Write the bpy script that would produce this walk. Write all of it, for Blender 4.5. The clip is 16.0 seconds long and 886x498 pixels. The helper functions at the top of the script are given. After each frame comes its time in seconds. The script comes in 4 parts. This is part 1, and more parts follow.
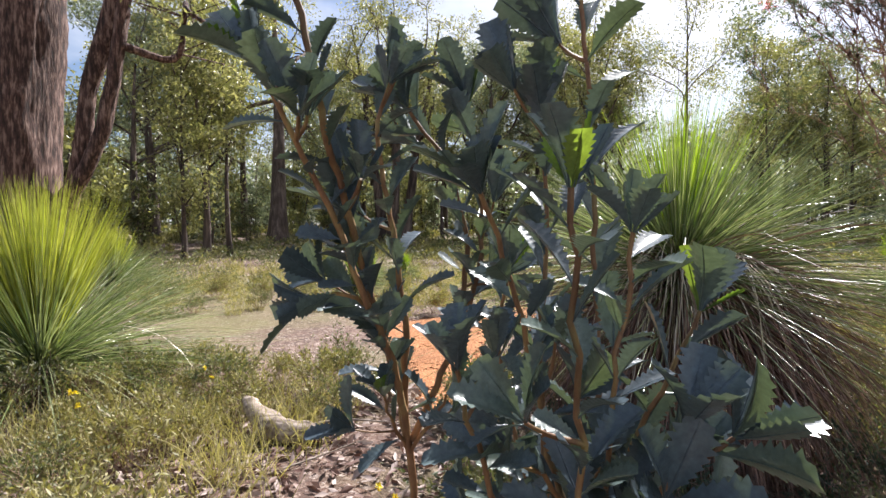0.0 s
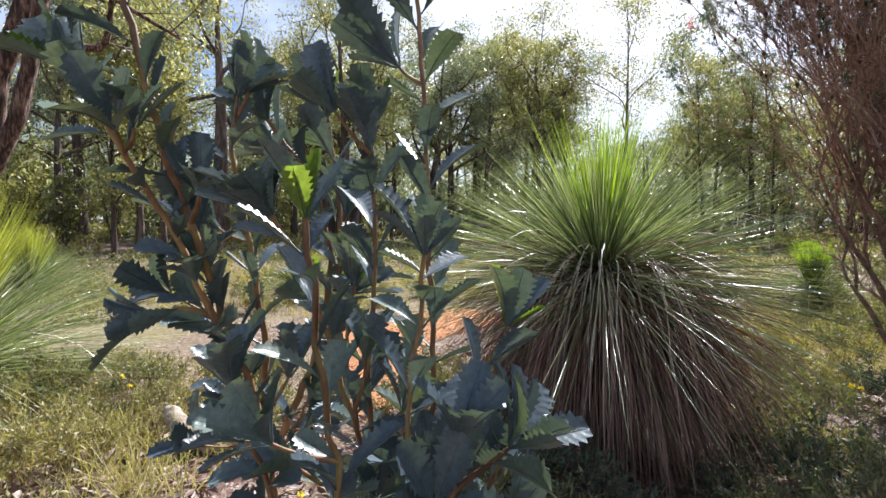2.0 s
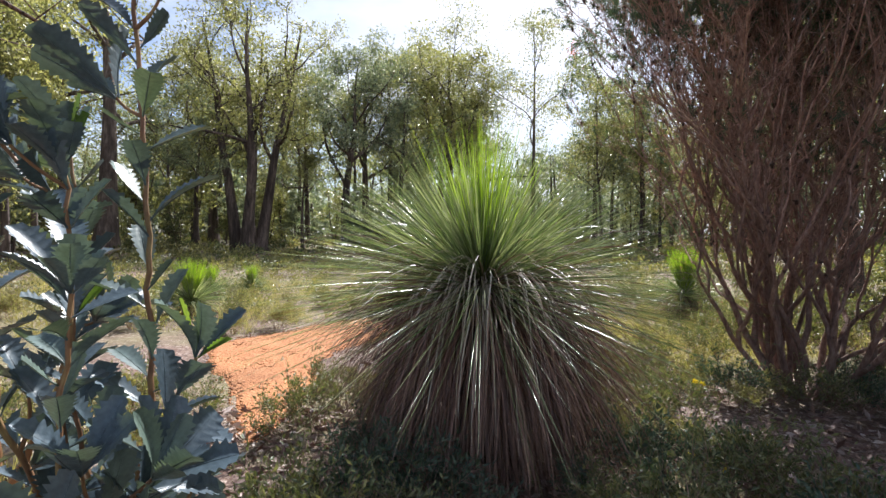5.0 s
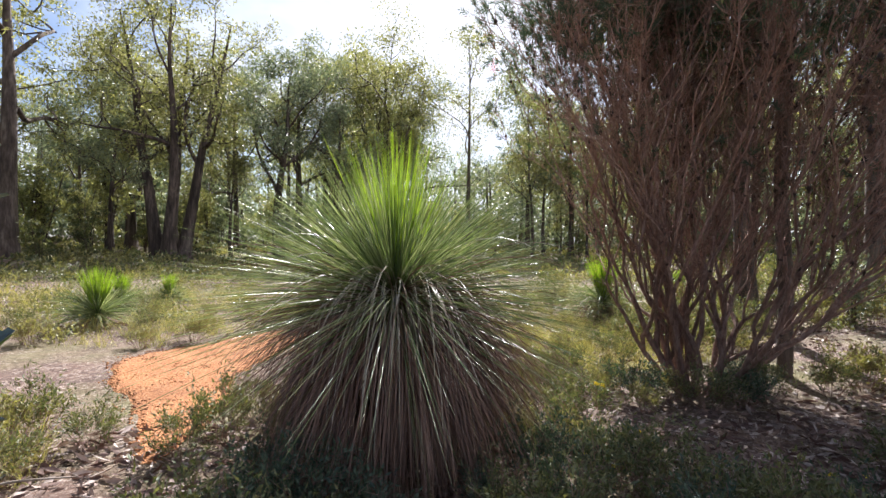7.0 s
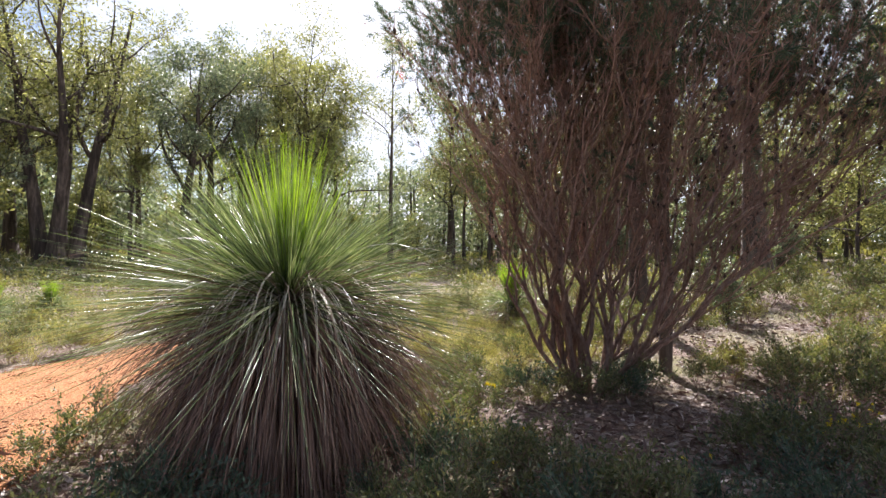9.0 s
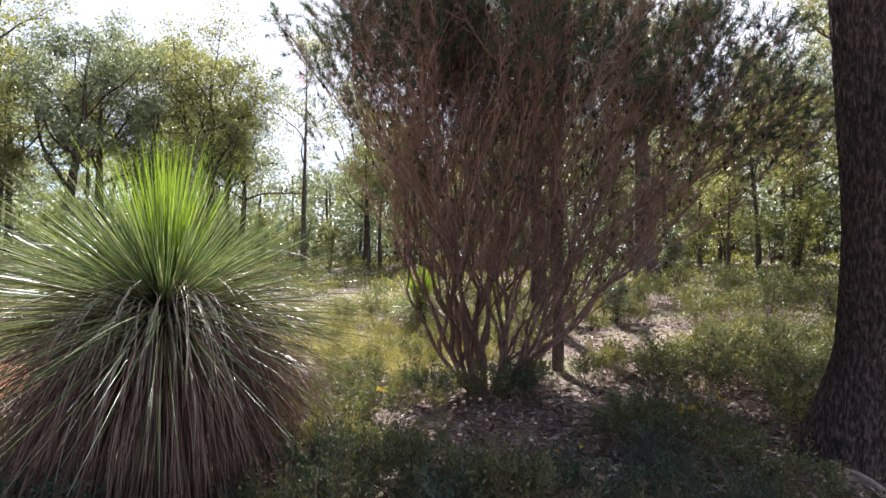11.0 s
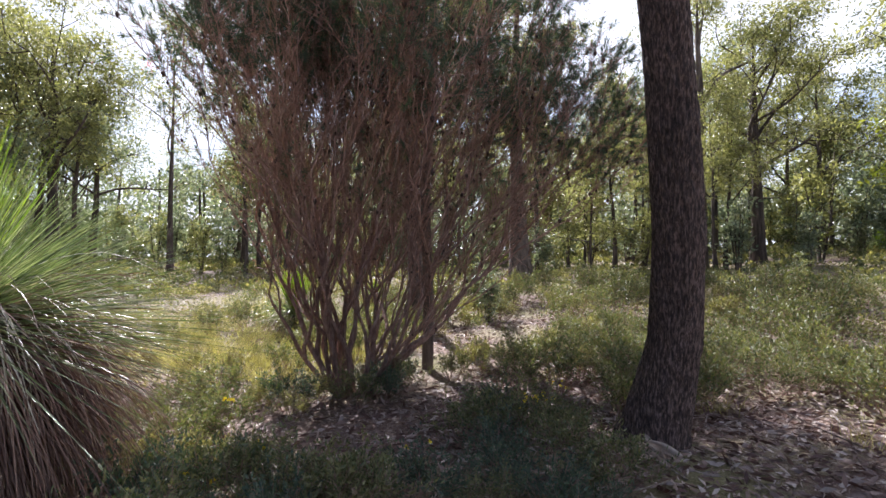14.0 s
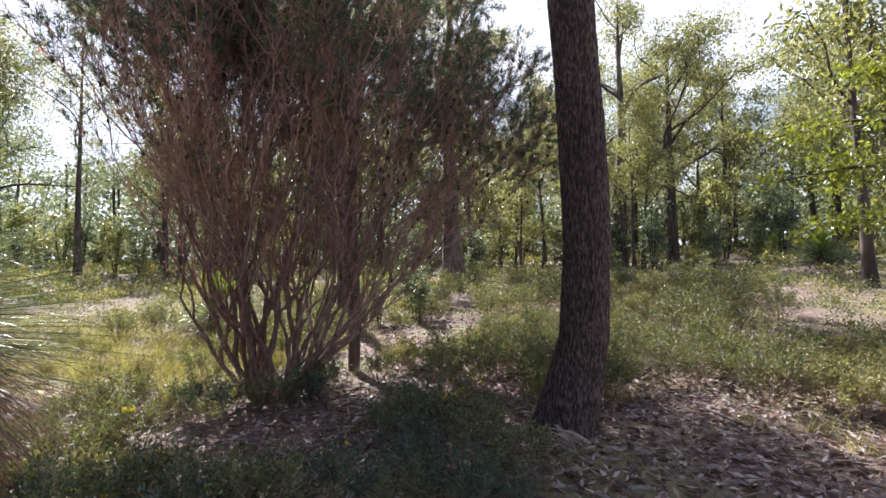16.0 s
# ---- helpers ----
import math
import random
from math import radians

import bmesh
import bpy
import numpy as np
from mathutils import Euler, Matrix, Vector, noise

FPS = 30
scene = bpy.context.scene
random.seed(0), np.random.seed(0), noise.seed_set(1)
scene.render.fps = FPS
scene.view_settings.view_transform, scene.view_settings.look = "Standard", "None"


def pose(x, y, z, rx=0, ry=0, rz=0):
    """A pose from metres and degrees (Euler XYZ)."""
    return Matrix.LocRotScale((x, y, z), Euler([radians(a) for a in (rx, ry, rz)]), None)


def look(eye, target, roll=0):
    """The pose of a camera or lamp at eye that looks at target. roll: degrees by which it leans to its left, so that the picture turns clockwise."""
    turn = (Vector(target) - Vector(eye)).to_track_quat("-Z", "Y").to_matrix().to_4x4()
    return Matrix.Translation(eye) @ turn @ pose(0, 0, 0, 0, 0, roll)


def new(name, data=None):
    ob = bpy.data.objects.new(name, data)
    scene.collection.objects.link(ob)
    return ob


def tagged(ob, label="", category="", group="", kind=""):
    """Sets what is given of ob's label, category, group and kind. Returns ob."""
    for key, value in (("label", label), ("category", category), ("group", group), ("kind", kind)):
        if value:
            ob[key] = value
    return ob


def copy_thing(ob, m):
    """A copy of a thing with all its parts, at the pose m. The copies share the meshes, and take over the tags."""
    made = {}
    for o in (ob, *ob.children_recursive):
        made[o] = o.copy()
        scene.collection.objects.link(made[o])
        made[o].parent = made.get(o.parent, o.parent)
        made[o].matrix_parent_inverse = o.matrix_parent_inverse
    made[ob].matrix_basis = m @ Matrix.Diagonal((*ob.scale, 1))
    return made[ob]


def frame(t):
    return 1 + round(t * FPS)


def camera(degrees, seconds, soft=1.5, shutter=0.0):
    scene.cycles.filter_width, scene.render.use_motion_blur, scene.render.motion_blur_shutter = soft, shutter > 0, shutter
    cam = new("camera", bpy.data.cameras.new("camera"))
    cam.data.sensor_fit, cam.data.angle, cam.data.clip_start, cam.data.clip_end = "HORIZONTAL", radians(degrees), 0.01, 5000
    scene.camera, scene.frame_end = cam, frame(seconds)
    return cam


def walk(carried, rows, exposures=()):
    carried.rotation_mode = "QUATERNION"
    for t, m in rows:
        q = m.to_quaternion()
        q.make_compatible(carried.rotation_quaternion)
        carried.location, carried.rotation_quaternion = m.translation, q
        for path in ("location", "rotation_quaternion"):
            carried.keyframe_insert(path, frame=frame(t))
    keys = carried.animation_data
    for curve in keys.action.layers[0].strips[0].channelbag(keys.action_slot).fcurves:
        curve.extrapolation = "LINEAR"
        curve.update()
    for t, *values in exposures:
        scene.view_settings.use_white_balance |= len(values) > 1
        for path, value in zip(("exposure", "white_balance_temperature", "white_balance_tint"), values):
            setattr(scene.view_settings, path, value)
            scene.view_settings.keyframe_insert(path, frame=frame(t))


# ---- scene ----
cam = camera(84.9, 16.0)
METRES, EYE, TILT, LEAN, TURN = 1.45, 1.4, -2.0, 0.0, 0.0
ROWS = [
    (0.0, 0.0, 0.0, 0.0, 0.0, 0.0, -0.0),
    (0.5, 0.018, -0.0009, 0.0029, -1.24, -0.0, -0.18),
    (1.0, 0.0422, -0.0013, 0.0062, -2.59, 0.02, -0.28),
    (1.5, 0.0657, -0.0068, 0.0103, -4.08, 0.08, -0.36),
    (2.0, 0.088, -0.0136, 0.0116, -5.73, 0.19, -0.38),
    (2.5, 0.1083, -0.0223, 0.0132, -7.36, 0.27, -0.38),
    (3.0, 0.131, -0.0301, 0.0165, -8.79, 0.4, -0.28),
    (3.5, 0.1561, -0.0397, 0.0194, -10.44, 0.56, -0.21),
    (4.0, 0.1789, -0.0482, 0.0214, -12.0, 0.74, -0.15),
    (4.5, 0.2103, -0.0579, 0.0248, -13.55, 0.95, -0.15),
    (5.0, 0.2415, -0.0672, 0.0304, -15.36, 1.16, -0.18),
    (7.5, 0.3789, -0.1618, 0.0452, -24.54, 2.3, -0.13),
    (8.0, 0.4095, -0.1897, 0.0498, -26.74, 2.45, -0.13),
    (8.5, 0.4445, -0.2206, 0.0476, -29.16, 2.61, -0.06),
    (9.0, 0.4719, -0.2382, 0.0439, -31.34, 2.68, -0.02),
    (11.5, 0.5842, -0.3916, 0.0502, -43.22, 3.29, 0.51),
    (12.0, 0.6019, -0.4119, 0.0487, -45.46, 3.22, 0.66),
    (12.5, 0.6196, -0.4401, 0.0509, -47.57, 3.25, 0.74),
    (13.0, 0.6417, -0.4646, 0.047, -49.72, 3.27, 0.88),
    (13.5, 0.66, -0.4925, 0.0471, -51.8, 3.28, 0.92),
    (14.0, 0.6718, -0.5196, 0.0487, -53.74, 3.32, 0.99),
    (14.5, 0.684, -0.5487, 0.0479, -55.67, 3.36, 1.08),
    (15.0, 0.6933, -0.5706, 0.0452, -57.68, 3.36, 1.23),
    (15.5, 0.7036, -0.5965, 0.0413, -59.43, 3.3, 1.43),
    (16.0, 0.7106, -0.6205, 0.0383, -61.12, 3.25, 1.61),
]
walk(cam, [(t, pose(0, 0, EYE, TILT, LEAN, TURN) @ pose(METRES * x, METRES * y, METRES * z, 90 + pitch, roll, yaw)) for t, x, y, z, yaw, pitch, roll in ROWS],
     [(0.0, 1.38, 6050, 14), (2.5, 1.48, 5850, 13), (5.0, 1.4, 5850, 12), (9.0, 1.55, 6000, 14), (12.5, 1.6, 5750, 15), (16.0, 1.62, 5750, 16)])

# ---- world, sun ----
SUN_YAW, SUN_ELEV = -33.0, 45.0  # degrees left of +y, degrees up
world = bpy.data.worlds.new("world")
scene.world = world
world.use_nodes = True
wn = world.node_tree
sky = wn.nodes.new("ShaderNodeTexSky")
sky.sky_type, sky.sun_disc = "NISHITA", False
sky.sun_elevation, sky.sun_rotation = radians(SUN_ELEV), radians(-SUN_YAW)
sky.air_density, sky.dust_density = 1.0, 1.6
cloud_at = wn.nodes.new("ShaderNodeTexCoord")
cloud_stretch = wn.nodes.new("ShaderNodeMapping")
cloud_stretch.inputs["Scale"].default_value = (1, 1, 2.2)
wn.links.new(cloud_at.outputs["Generated"], cloud_stretch.inputs[0])
cloud = wn.nodes.new("ShaderNodeTexNoise")
cloud.inputs["Scale"].default_value, cloud.inputs["Detail"].default_value = 2.6, 7
wn.links.new(cloud_stretch.outputs[0], cloud.inputs["Vector"])
cover = wn.nodes.new("ShaderNodeMapRange")
for k, v in ((1, 0.42), (2, 0.62), (3, 0.0), (4, 0.92)):
    cover.inputs[k].default_value = v
east = wn.nodes.new("ShaderNodeSeparateXYZ")
wn.links.new(cloud_at.outputs["Generated"], east.inputs[0])
bank = wn.nodes.new("ShaderNodeMath")
bank.operation = "MULTIPLY_ADD"
bank.inputs[1].default_value = 0.16
wn.links.new(east.outputs[0], bank.inputs[0])
wn.links.new(cloud.outputs["Fac"], bank.inputs[2])
wn.links.new(bank.outputs[0], cover.inputs[0])
veil = wn.nodes.new("ShaderNodeMix")
veil.data_type = "RGBA"
veil.inputs[7].default_value = (8.6, 8.6, 8.7, 1)
wn.links.new(cover.outputs[0], veil.inputs[0])
wn.links.new(sky.outputs[0], veil.inputs[6])
wn.links.new(veil.outputs[2], wn.nodes["Background"].inputs[0])
wn.nodes["Background"].inputs[1].default_value = 0.054
sun_data = bpy.data.lights.new("sun", "SUN")
sun_data.energy, sun_data.angle, sun_data.color = 5.0, radians(0.5), (1.0, 0.94, 0.84)
sun = new("sun", sun_data)
sun_from = Vector((-math.sin(radians(SUN_YAW)) * math.cos(radians(SUN_ELEV)), math.cos(radians(SUN_YAW)) * math.cos(radians(SUN_ELEV)), math.sin(radians(SUN_ELEV))))
sun.matrix_world = look(sun_from * 60, (0, 0, 0))


# ---- materials ----
def material(name):
    m = bpy.data.materials.new(name)
    m.use_nodes = True
    return m, m.node_tree.nodes, m.node_tree.links, m.node_tree.nodes["Principled BSDF"]


def ramp(nodes, links, source, *stops):
    r = nodes.new("ShaderNodeValToRGB")
    e = r.color_ramp.elements
    while len(e) < len(stops):
        e.new(0.5)
    for el, (at, c) in zip(e, stops):
        el.position, el.color = at, (*c, 1)
    links.new(source, r.inputs[0])
    return r.outputs[0]


def noise_tex(nodes, links, coord, scale, detail=6.0, rough=0.6, stretch=(1, 1, 1)):
    mp = nodes.new("ShaderNodeMapping")
    mp.inputs["Scale"].default_value = stretch
    links.new(coord, mp.inputs[0])
    n = nodes.new("ShaderNodeTexNoise")
    n.inputs["Scale"].default_value, n.inputs["Detail"].default_value, n.inputs["Roughness"].default_value = scale, detail, rough
    links.new(mp.outputs[0], n.inputs["Vector"])
    return n.outputs["Fac"]


def mixed(nodes, links, a, b, fac, mode="MIX"):
    m = nodes.new("ShaderNodeMix")
    m.data_type, m.blend_type = "RGBA", mode
    for sock, v in ((m.inputs[6], a), (m.inputs[7], b)):
        if isinstance(v, tuple):
            sock.default_value = (*v, 1)
        else:
            links.new(v, sock)
    if isinstance(fac, float):
        m.inputs[0].default_value = fac
    else:
        links.new(fac, m.inputs[0])
    return m.outputs[2]


def bumped(nodes, links, bsdf, height, strength, distance):
    b = nodes.new("ShaderNodeBump")
    b.inputs["Strength"].default_value, b.inputs["Distance"].default_value = strength, distance
    links.new(height, b.inputs["Height"])
    links.new(b.outputs[0], bsdf.inputs["Normal"])


def foliage(name, dark, mid, light, rough=0.45, through_light=0.35, per_object=False, grain=40.0, glow_tint=(1.25, 1.25, 0.5)):
    """Leaf material: tone differs from leaf to leaf, with a fine mottling, and light shines through it."""
    m, n, l, b = material(name)
    if per_object:
        rnd = n.new("ShaderNodeObjectInfo").outputs["Random"]
    else:
        rnd = n.new("ShaderNodeNewGeometry").outputs["Random Per Island"]
    col = ramp(n, l, rnd, (0.0, dark), (0.5, mid), (1.0, light))
    co = n.new("ShaderNodeTexCoord").outputs["Object"]
    mot = noise_tex(n, l, co, grain, 3)
    shade = ramp(n, l, mot, (0.25, (0.65, 0.65, 0.65)), (0.75, (1.2, 1.2, 1.2)))
    col = mixed(n, l, col, shade, 1.0, "MULTIPLY")
    l.new(col, b.inputs["Base Color"])
    b.inputs["Roughness"].default_value = rough
    bumped(n, l, b, mot, 0.25, 0.002)
    t = n.new("ShaderNodeBsdfTranslucent")
    l.new(mixed(n, l, col, glow_tint, 1.0, "MULTIPLY"), t.inputs[0])
    mx = n.new("ShaderNodeMixShader")
    mx.inputs[0].default_value = through_light
    l.new(b.outputs[0], mx.inputs[1])
    l.new(t.outputs[0], mx.inputs[2])
    l.new(mx.outputs[0], n["Material Output"].inputs[0])
    return m


def bark(name, dark, mid, light, scale=14.0, stretch=(1, 1, 0.12), depth=0.02, rough=0.9, stain=1.1, crisp=0.17):
    """Fibrous bark: fissures that run along the trunk, with stains of a larger size."""
    m, n, l, b = material(name)
    co = n.new("ShaderNodeTexCoord").outputs["Object"]
    f = noise_tex(n, l, co, scale, 8, 0.65, stretch)
    g = noise_tex(n, l, co, stain, 4, 0.5, (1, 1, 0.4))
    col = ramp(n, l, f, (0.5 - crisp, dark), (0.5, mid), (0.5 + crisp, light))
    st = ramp(n, l, g, (0.35, (0.5, 0.47, 0.45)), (0.65, (1.15, 1.12, 1.1)))
    l.new(mixed(n, l, col, st, 1.0, "MULTIPLY"), b.inputs["Base Color"])
    b.inputs["Roughness"].default_value = rough
    bumped(n, l, b, f, 0.9, depth)
    return m


def ground_material():
    m, n, l, b = material("leaf_litter_soil")
    co = n.new("ShaderNodeTexCoord").outputs["Object"]
    big = noise_tex(n, l, co, 0.35, 5)
    mid = noise_tex(n, l, co, 3.0, 6)
    fine = noise_tex(n, l, co, 45.0, 5)
    soil = ramp(n, l, mid, (0.3, (0.05, 0.028, 0.022)), (0.5, (0.1, 0.055, 0.04)), (0.7, (0.16, 0.09, 0.065)))
    v = n.new("ShaderNodeTexVoronoi")
    v.inputs["Scale"].default_value = 26
    l.new(co, v.inputs["Vector"])
    sep = n.new("ShaderNodeSeparateColor")
    l.new(v.outputs["Color"], sep.inputs[0])
    litter = ramp(n, l, sep.outputs[0], (0.0, (0.08, 0.05, 0.04)), (0.5, (0.17, 0.115, 0.09)), (0.85, (0.28, 0.21, 0.17)), (1.0, (0.42, 0.35, 0.31)))
    col = mixed(n, l, soil, litter, ramp(n, l, fine, (0.42, (0, 0, 0)), (0.55, (1, 1, 1))))
    green = ramp(n, l, fine, (0.3, (0.09, 0.085, 0.03)), (0.7, (0.23, 0.21, 0.08)))
    col = mixed(n, l, col, green, ramp(n, l, big, (0.45, (0, 0, 0)), (0.62, (0.75, 0.75, 0.75))))
    l.new(col, b.inputs["Base Color"])
    b.inputs["Roughness"].default_value = 0.95
    bumped(n, l, b, fine, 0.8, 0.03)
    return m


def gravel_material():
    m, n, l, b = material("orange_gravel")
    co = n.new("ShaderNodeTexCoord").outputs["Object"]
    v = n.new("ShaderNodeTexVoronoi")
    v.inputs["Scale"].default_value = 60
    l.new(co, v.inputs["Vector"])
    sep = n.new("ShaderNodeSeparateColor")
    l.new(v.outputs["Color"], sep.inputs[0])
    col = ramp(n, l, sep.outputs[0], (0.0, (0.24, 0.09, 0.032)), (0.5, (0.37, 0.155, 0.055)), (1.0, (0.47, 0.24, 0.11)))
    big = noise_tex(n, l, co, 1.6, 5)
    col = mixed(n, l, col, ramp(n, l, big, (0.3, (0.75, 0.72, 0.7)), (0.7, (1.1, 1.05, 1.0))), 1.0, "MULTIPLY")
    l.new(col, b.inputs["Base Color"])
    b.inputs["Roughness"].default_value = 0.95
    bumped(n, l, b, v.outputs["Distance"], 0.9, 0.012)
    return m


M_GROUND, M_GRAVEL = ground_material(), gravel_material()
M_PEBBLE = bark("pebble", (0.21, 0.085, 0.035), (0.37, 0.16, 0.06), (0.46, 0.24, 0.11), 9, (1, 1, 1), 0.004)
M_BARK = bark("jarrah_bark", (0.018, 0.013, 0.012), (0.085, 0.056, 0.049), (0.25, 0.18, 0.16), 58, (1, 1, 0.24), 0.015, crisp=0.13)
M_REDBARK = bark("red_stringy_bark", (0.02, 0.011, 0.009), (0.085, 0.043, 0.034), (0.27, 0.185, 0.155), 26, (1, 1, 0.16), 0.03, crisp=0.12)
M_FARBARK = bark("far_bark", (0.035, 0.026, 0.022), (0.1, 0.075, 0.064), (0.22, 0.17, 0.145), 8, (1, 1, 0.15), 0.03)
M_GREYBARK = bark("grey_bark", (0.06, 0.043, 0.037), (0.14, 0.105, 0.09), (0.27, 0.22, 0.19), 8, (1, 1, 0.2), 0.02)
M_TWIG = bark("brown_twig", (0.18, 0.105, 0.083), (0.34, 0.212, 0.172), (0.5, 0.37, 0.31), 30, (1, 1, 0.3), 0.003)
M_STEM = bark("banksia_stem", (0.15, 0.07, 0.04), (0.26, 0.14, 0.065), (0.36, 0.28, 0.11), 40, (1, 1, 0.4), 0.001, 0.6, 9)
M_LOG = bark("weathered_wood", (0.1, 0.075, 0.06), (0.27, 0.22, 0.18), (0.42, 0.37, 0.32), 30, (0.25, 1, 1), 0.006)
M_EUC = foliage("gum_leaf", (0.14, 0.155, 0.06), (0.25, 0.25, 0.105), (0.42, 0.4, 0.19), 0.36, 0.48, False, 40.0, (1.2, 1.2, 0.75))
M_YELLOWLEAF = foliage("sunlit_gum_leaf", (0.14, 0.17, 0.03), (0.22, 0.25, 0.045), (0.34, 0.35, 0.08), 0.35, 0.42)
M_EUCBLUE = foliage("grey_gum_leaf", (0.11, 0.15, 0.1), (0.2, 0.235, 0.16), (0.36, 0.38, 0.26), 0.34, 0.42, False, 40.0, (1.15, 1.15, 0.75))
# the blue in these tones paints the sky's sheen on waxy leaves
M_BANKSIA = foliage("banksia_leaf", (0.065, 0.092, 0.115), (0.1, 0.135, 0.165), (0.125, 0.17, 0.14), 0.32, 0.15, True, 160)
M_BANKSIA_YOUNG = foliage("young_banksia_leaf", (0.1, 0.17, 0.03), (0.14, 0.22, 0.04), (0.2, 0.28, 0.06), 0.38, 0.45, True, 160)
M_RIB = foliage("leaf_midrib", (0.2, 0.24, 0.1), (0.26, 0.3, 0.13), (0.3, 0.33, 0.15), 0.5, 0.2, True)
M_NEEDLE = foliage("grass_tree_needle", (0.1, 0.145, 0.06), (0.2, 0.25, 0.115), (0.46, 0.48, 0.31), 0.22, 0.3, False, 20, (1.15, 1.2, 0.65))
M_NEEDLE_YOUNG = foliage("young_needle", (0.17, 0.28, 0.02), (0.24, 0.36, 0.03), (0.34, 0.45, 0.06), 0.35, 0.45, False, 20)
M_NEEDLE_PALE = foliage("yellow_needle", (0.27, 0.31, 0.05), (0.38, 0.42, 0.08), (0.52, 0.53, 0.16), 0.35, 0.45, False, 20)
M_DEAD = foliage("dead_needle", (0.075, 0.036, 0.026), (0.165, 0.085, 0.06), (0.34, 0.21, 0.155), 0.45, 0.12, False, 20, (1.1, 0.9, 0.7))
M_WITHER = foliage("withered_leaf", (0.18, 0.09, 0.068), (0.31, 0.165, 0.125), (0.42, 0.26, 0.205), 0.6, 0.4, False, 20, (1.15, 0.95, 0.8))
M_PALE = foliage("pale_needle", (0.36, 0.3, 0.23), (0.5, 0.44, 0.35), (0.64, 0.58, 0.49), 0.35, 0.15, False, 20)
M_SHRUB = foliage("heath_leaf", (0.07, 0.09, 0.045), (0.14, 0.155, 0.075), (0.26, 0.25, 0.13), 0.5, 0.35)
M_SHRUBDRY = foliage("yellow_heath_leaf", (0.15, 0.145, 0.065), (0.27, 0.25, 0.12), (0.42, 0.38, 0.2), 0.55, 0.35)
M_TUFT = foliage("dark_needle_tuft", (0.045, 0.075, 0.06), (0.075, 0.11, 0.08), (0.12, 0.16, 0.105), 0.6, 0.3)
M_GRASS = foliage("dry_grass", (0.22, 0.2, 0.08), (0.38, 0.34, 0.15), (0.6, 0.53, 0.31), 0.55, 0.35, False, 20)
M_LITTER = foliage("fallen_leaf", (0.1, 0.048, 0.037), (0.22, 0.14, 0.115), (0.47, 0.39, 0.35), 0.6, 0.1, False, 30, (1.1, 0.9, 0.7))
M_DRYLEAF = foliage("dry_broad_leaf", (0.28, 0.2, 0.16), (0.42, 0.33, 0.27), (0.58, 0.49, 0.43), 0.6, 0.25, False, 30, (1.1, 0.95, 0.8))
M_CAPSULE = bark("seed_capsule", (0.03, 0.02, 0.018), (0.08, 0.05, 0.042), (0.16, 0.1, 0.08), 50, (1, 1, 1), 0.003)
M_FLOWER = foliage("yellow_petal", (0.7, 0.5, 0.02), (0.8, 0.6, 0.02), (0.85, 0.68, 0.05), 0.5, 0.3)
M_RED = foliage("red_brush_flower", (0.5, 0.03, 0.02), (0.6, 0.05, 0.03), (0.7, 0.1, 0.05), 0.5, 0.3)


# ---- mesh helpers ----
rng = np.random.default_rng(7)


class Build:
    """Gathers vertices and faces of one mesh."""

    def __init__(self):
        self.v, self.f, self.n = [], [], 0

    def add(self, verts, faces):
        verts = np.asarray(verts, float).reshape(-1, 3)
        self.v.append(verts)
        self.f.append(np.asarray(faces, int) + self.n)
        self.n += len(verts)

    def mesh(self, name, mat, smooth=True):
        me = bpy.data.meshes.new(name)
        v = np.concatenate(self.v)
        sizes = np.concatenate([np.full(len(f), f.shape[1]) for f in self.f])
        loops = np.concatenate([f.ravel() for f in self.f])
        me.vertices.add(len(v))
        me.vertices.foreach_set("co", v.ravel())
        me.loops.add(len(loops))
        me.loops.foreach_set("vertex_index", loops)
        me.polygons.add(len(sizes))
        me.polygons.foreach_set("loop_start", np.concatenate([[0], np.cumsum(sizes)[:-1]]))
        me.polygons.foreach_set("use_smooth", np.full(len(sizes), smooth))
        me.update(calc_edges=True)
        me.validate()
        me.materials.append(mat)
        return me


def part(name, build, mat, parent=None, label="", smooth=True):
    """One mesh object, under a thing or a part when parent is given."""
    me = build if isinstance(build, bpy.types.Mesh) else build.mesh(name, mat, smooth)
    ob = new(name, me)
    ob.parent = parent
    return tagged(ob, label)


def thing(name, label, category, m=None, group="", kind=""):
    ob = tagged(new(name), label, category, group, kind)
    ob.empty_display_size = 0.1
    if m is not None:
        ob.matrix_basis = m
    return ob


def unit(v):
    return v / np.maximum(np.linalg.norm(v, axis=-1, keepdims=True), 1e-9)


def smooth_path(points, count):
    """A rounded line through a few points."""
    p = np.asarray(points, float)
    if len(p) < 3:
        s = np.linspace(0, 1, count)[:, None]
        return p[0] + (p[-1] - p[0]) * s
    t = np.concatenate([[0], np.cumsum(np.linalg.norm(np.diff(p, axis=0), axis=1))])
    s = np.linspace(0, t[-1], count)
    out = np.stack([np.interp(s, t, p[:, i]) for i in range(3)], 1)
    for _ in range(2):
        out[1:-1] = 0.25 * out[:-2] + 0.5 * out[1:-1] + 0.25 * out[2:]
    return out


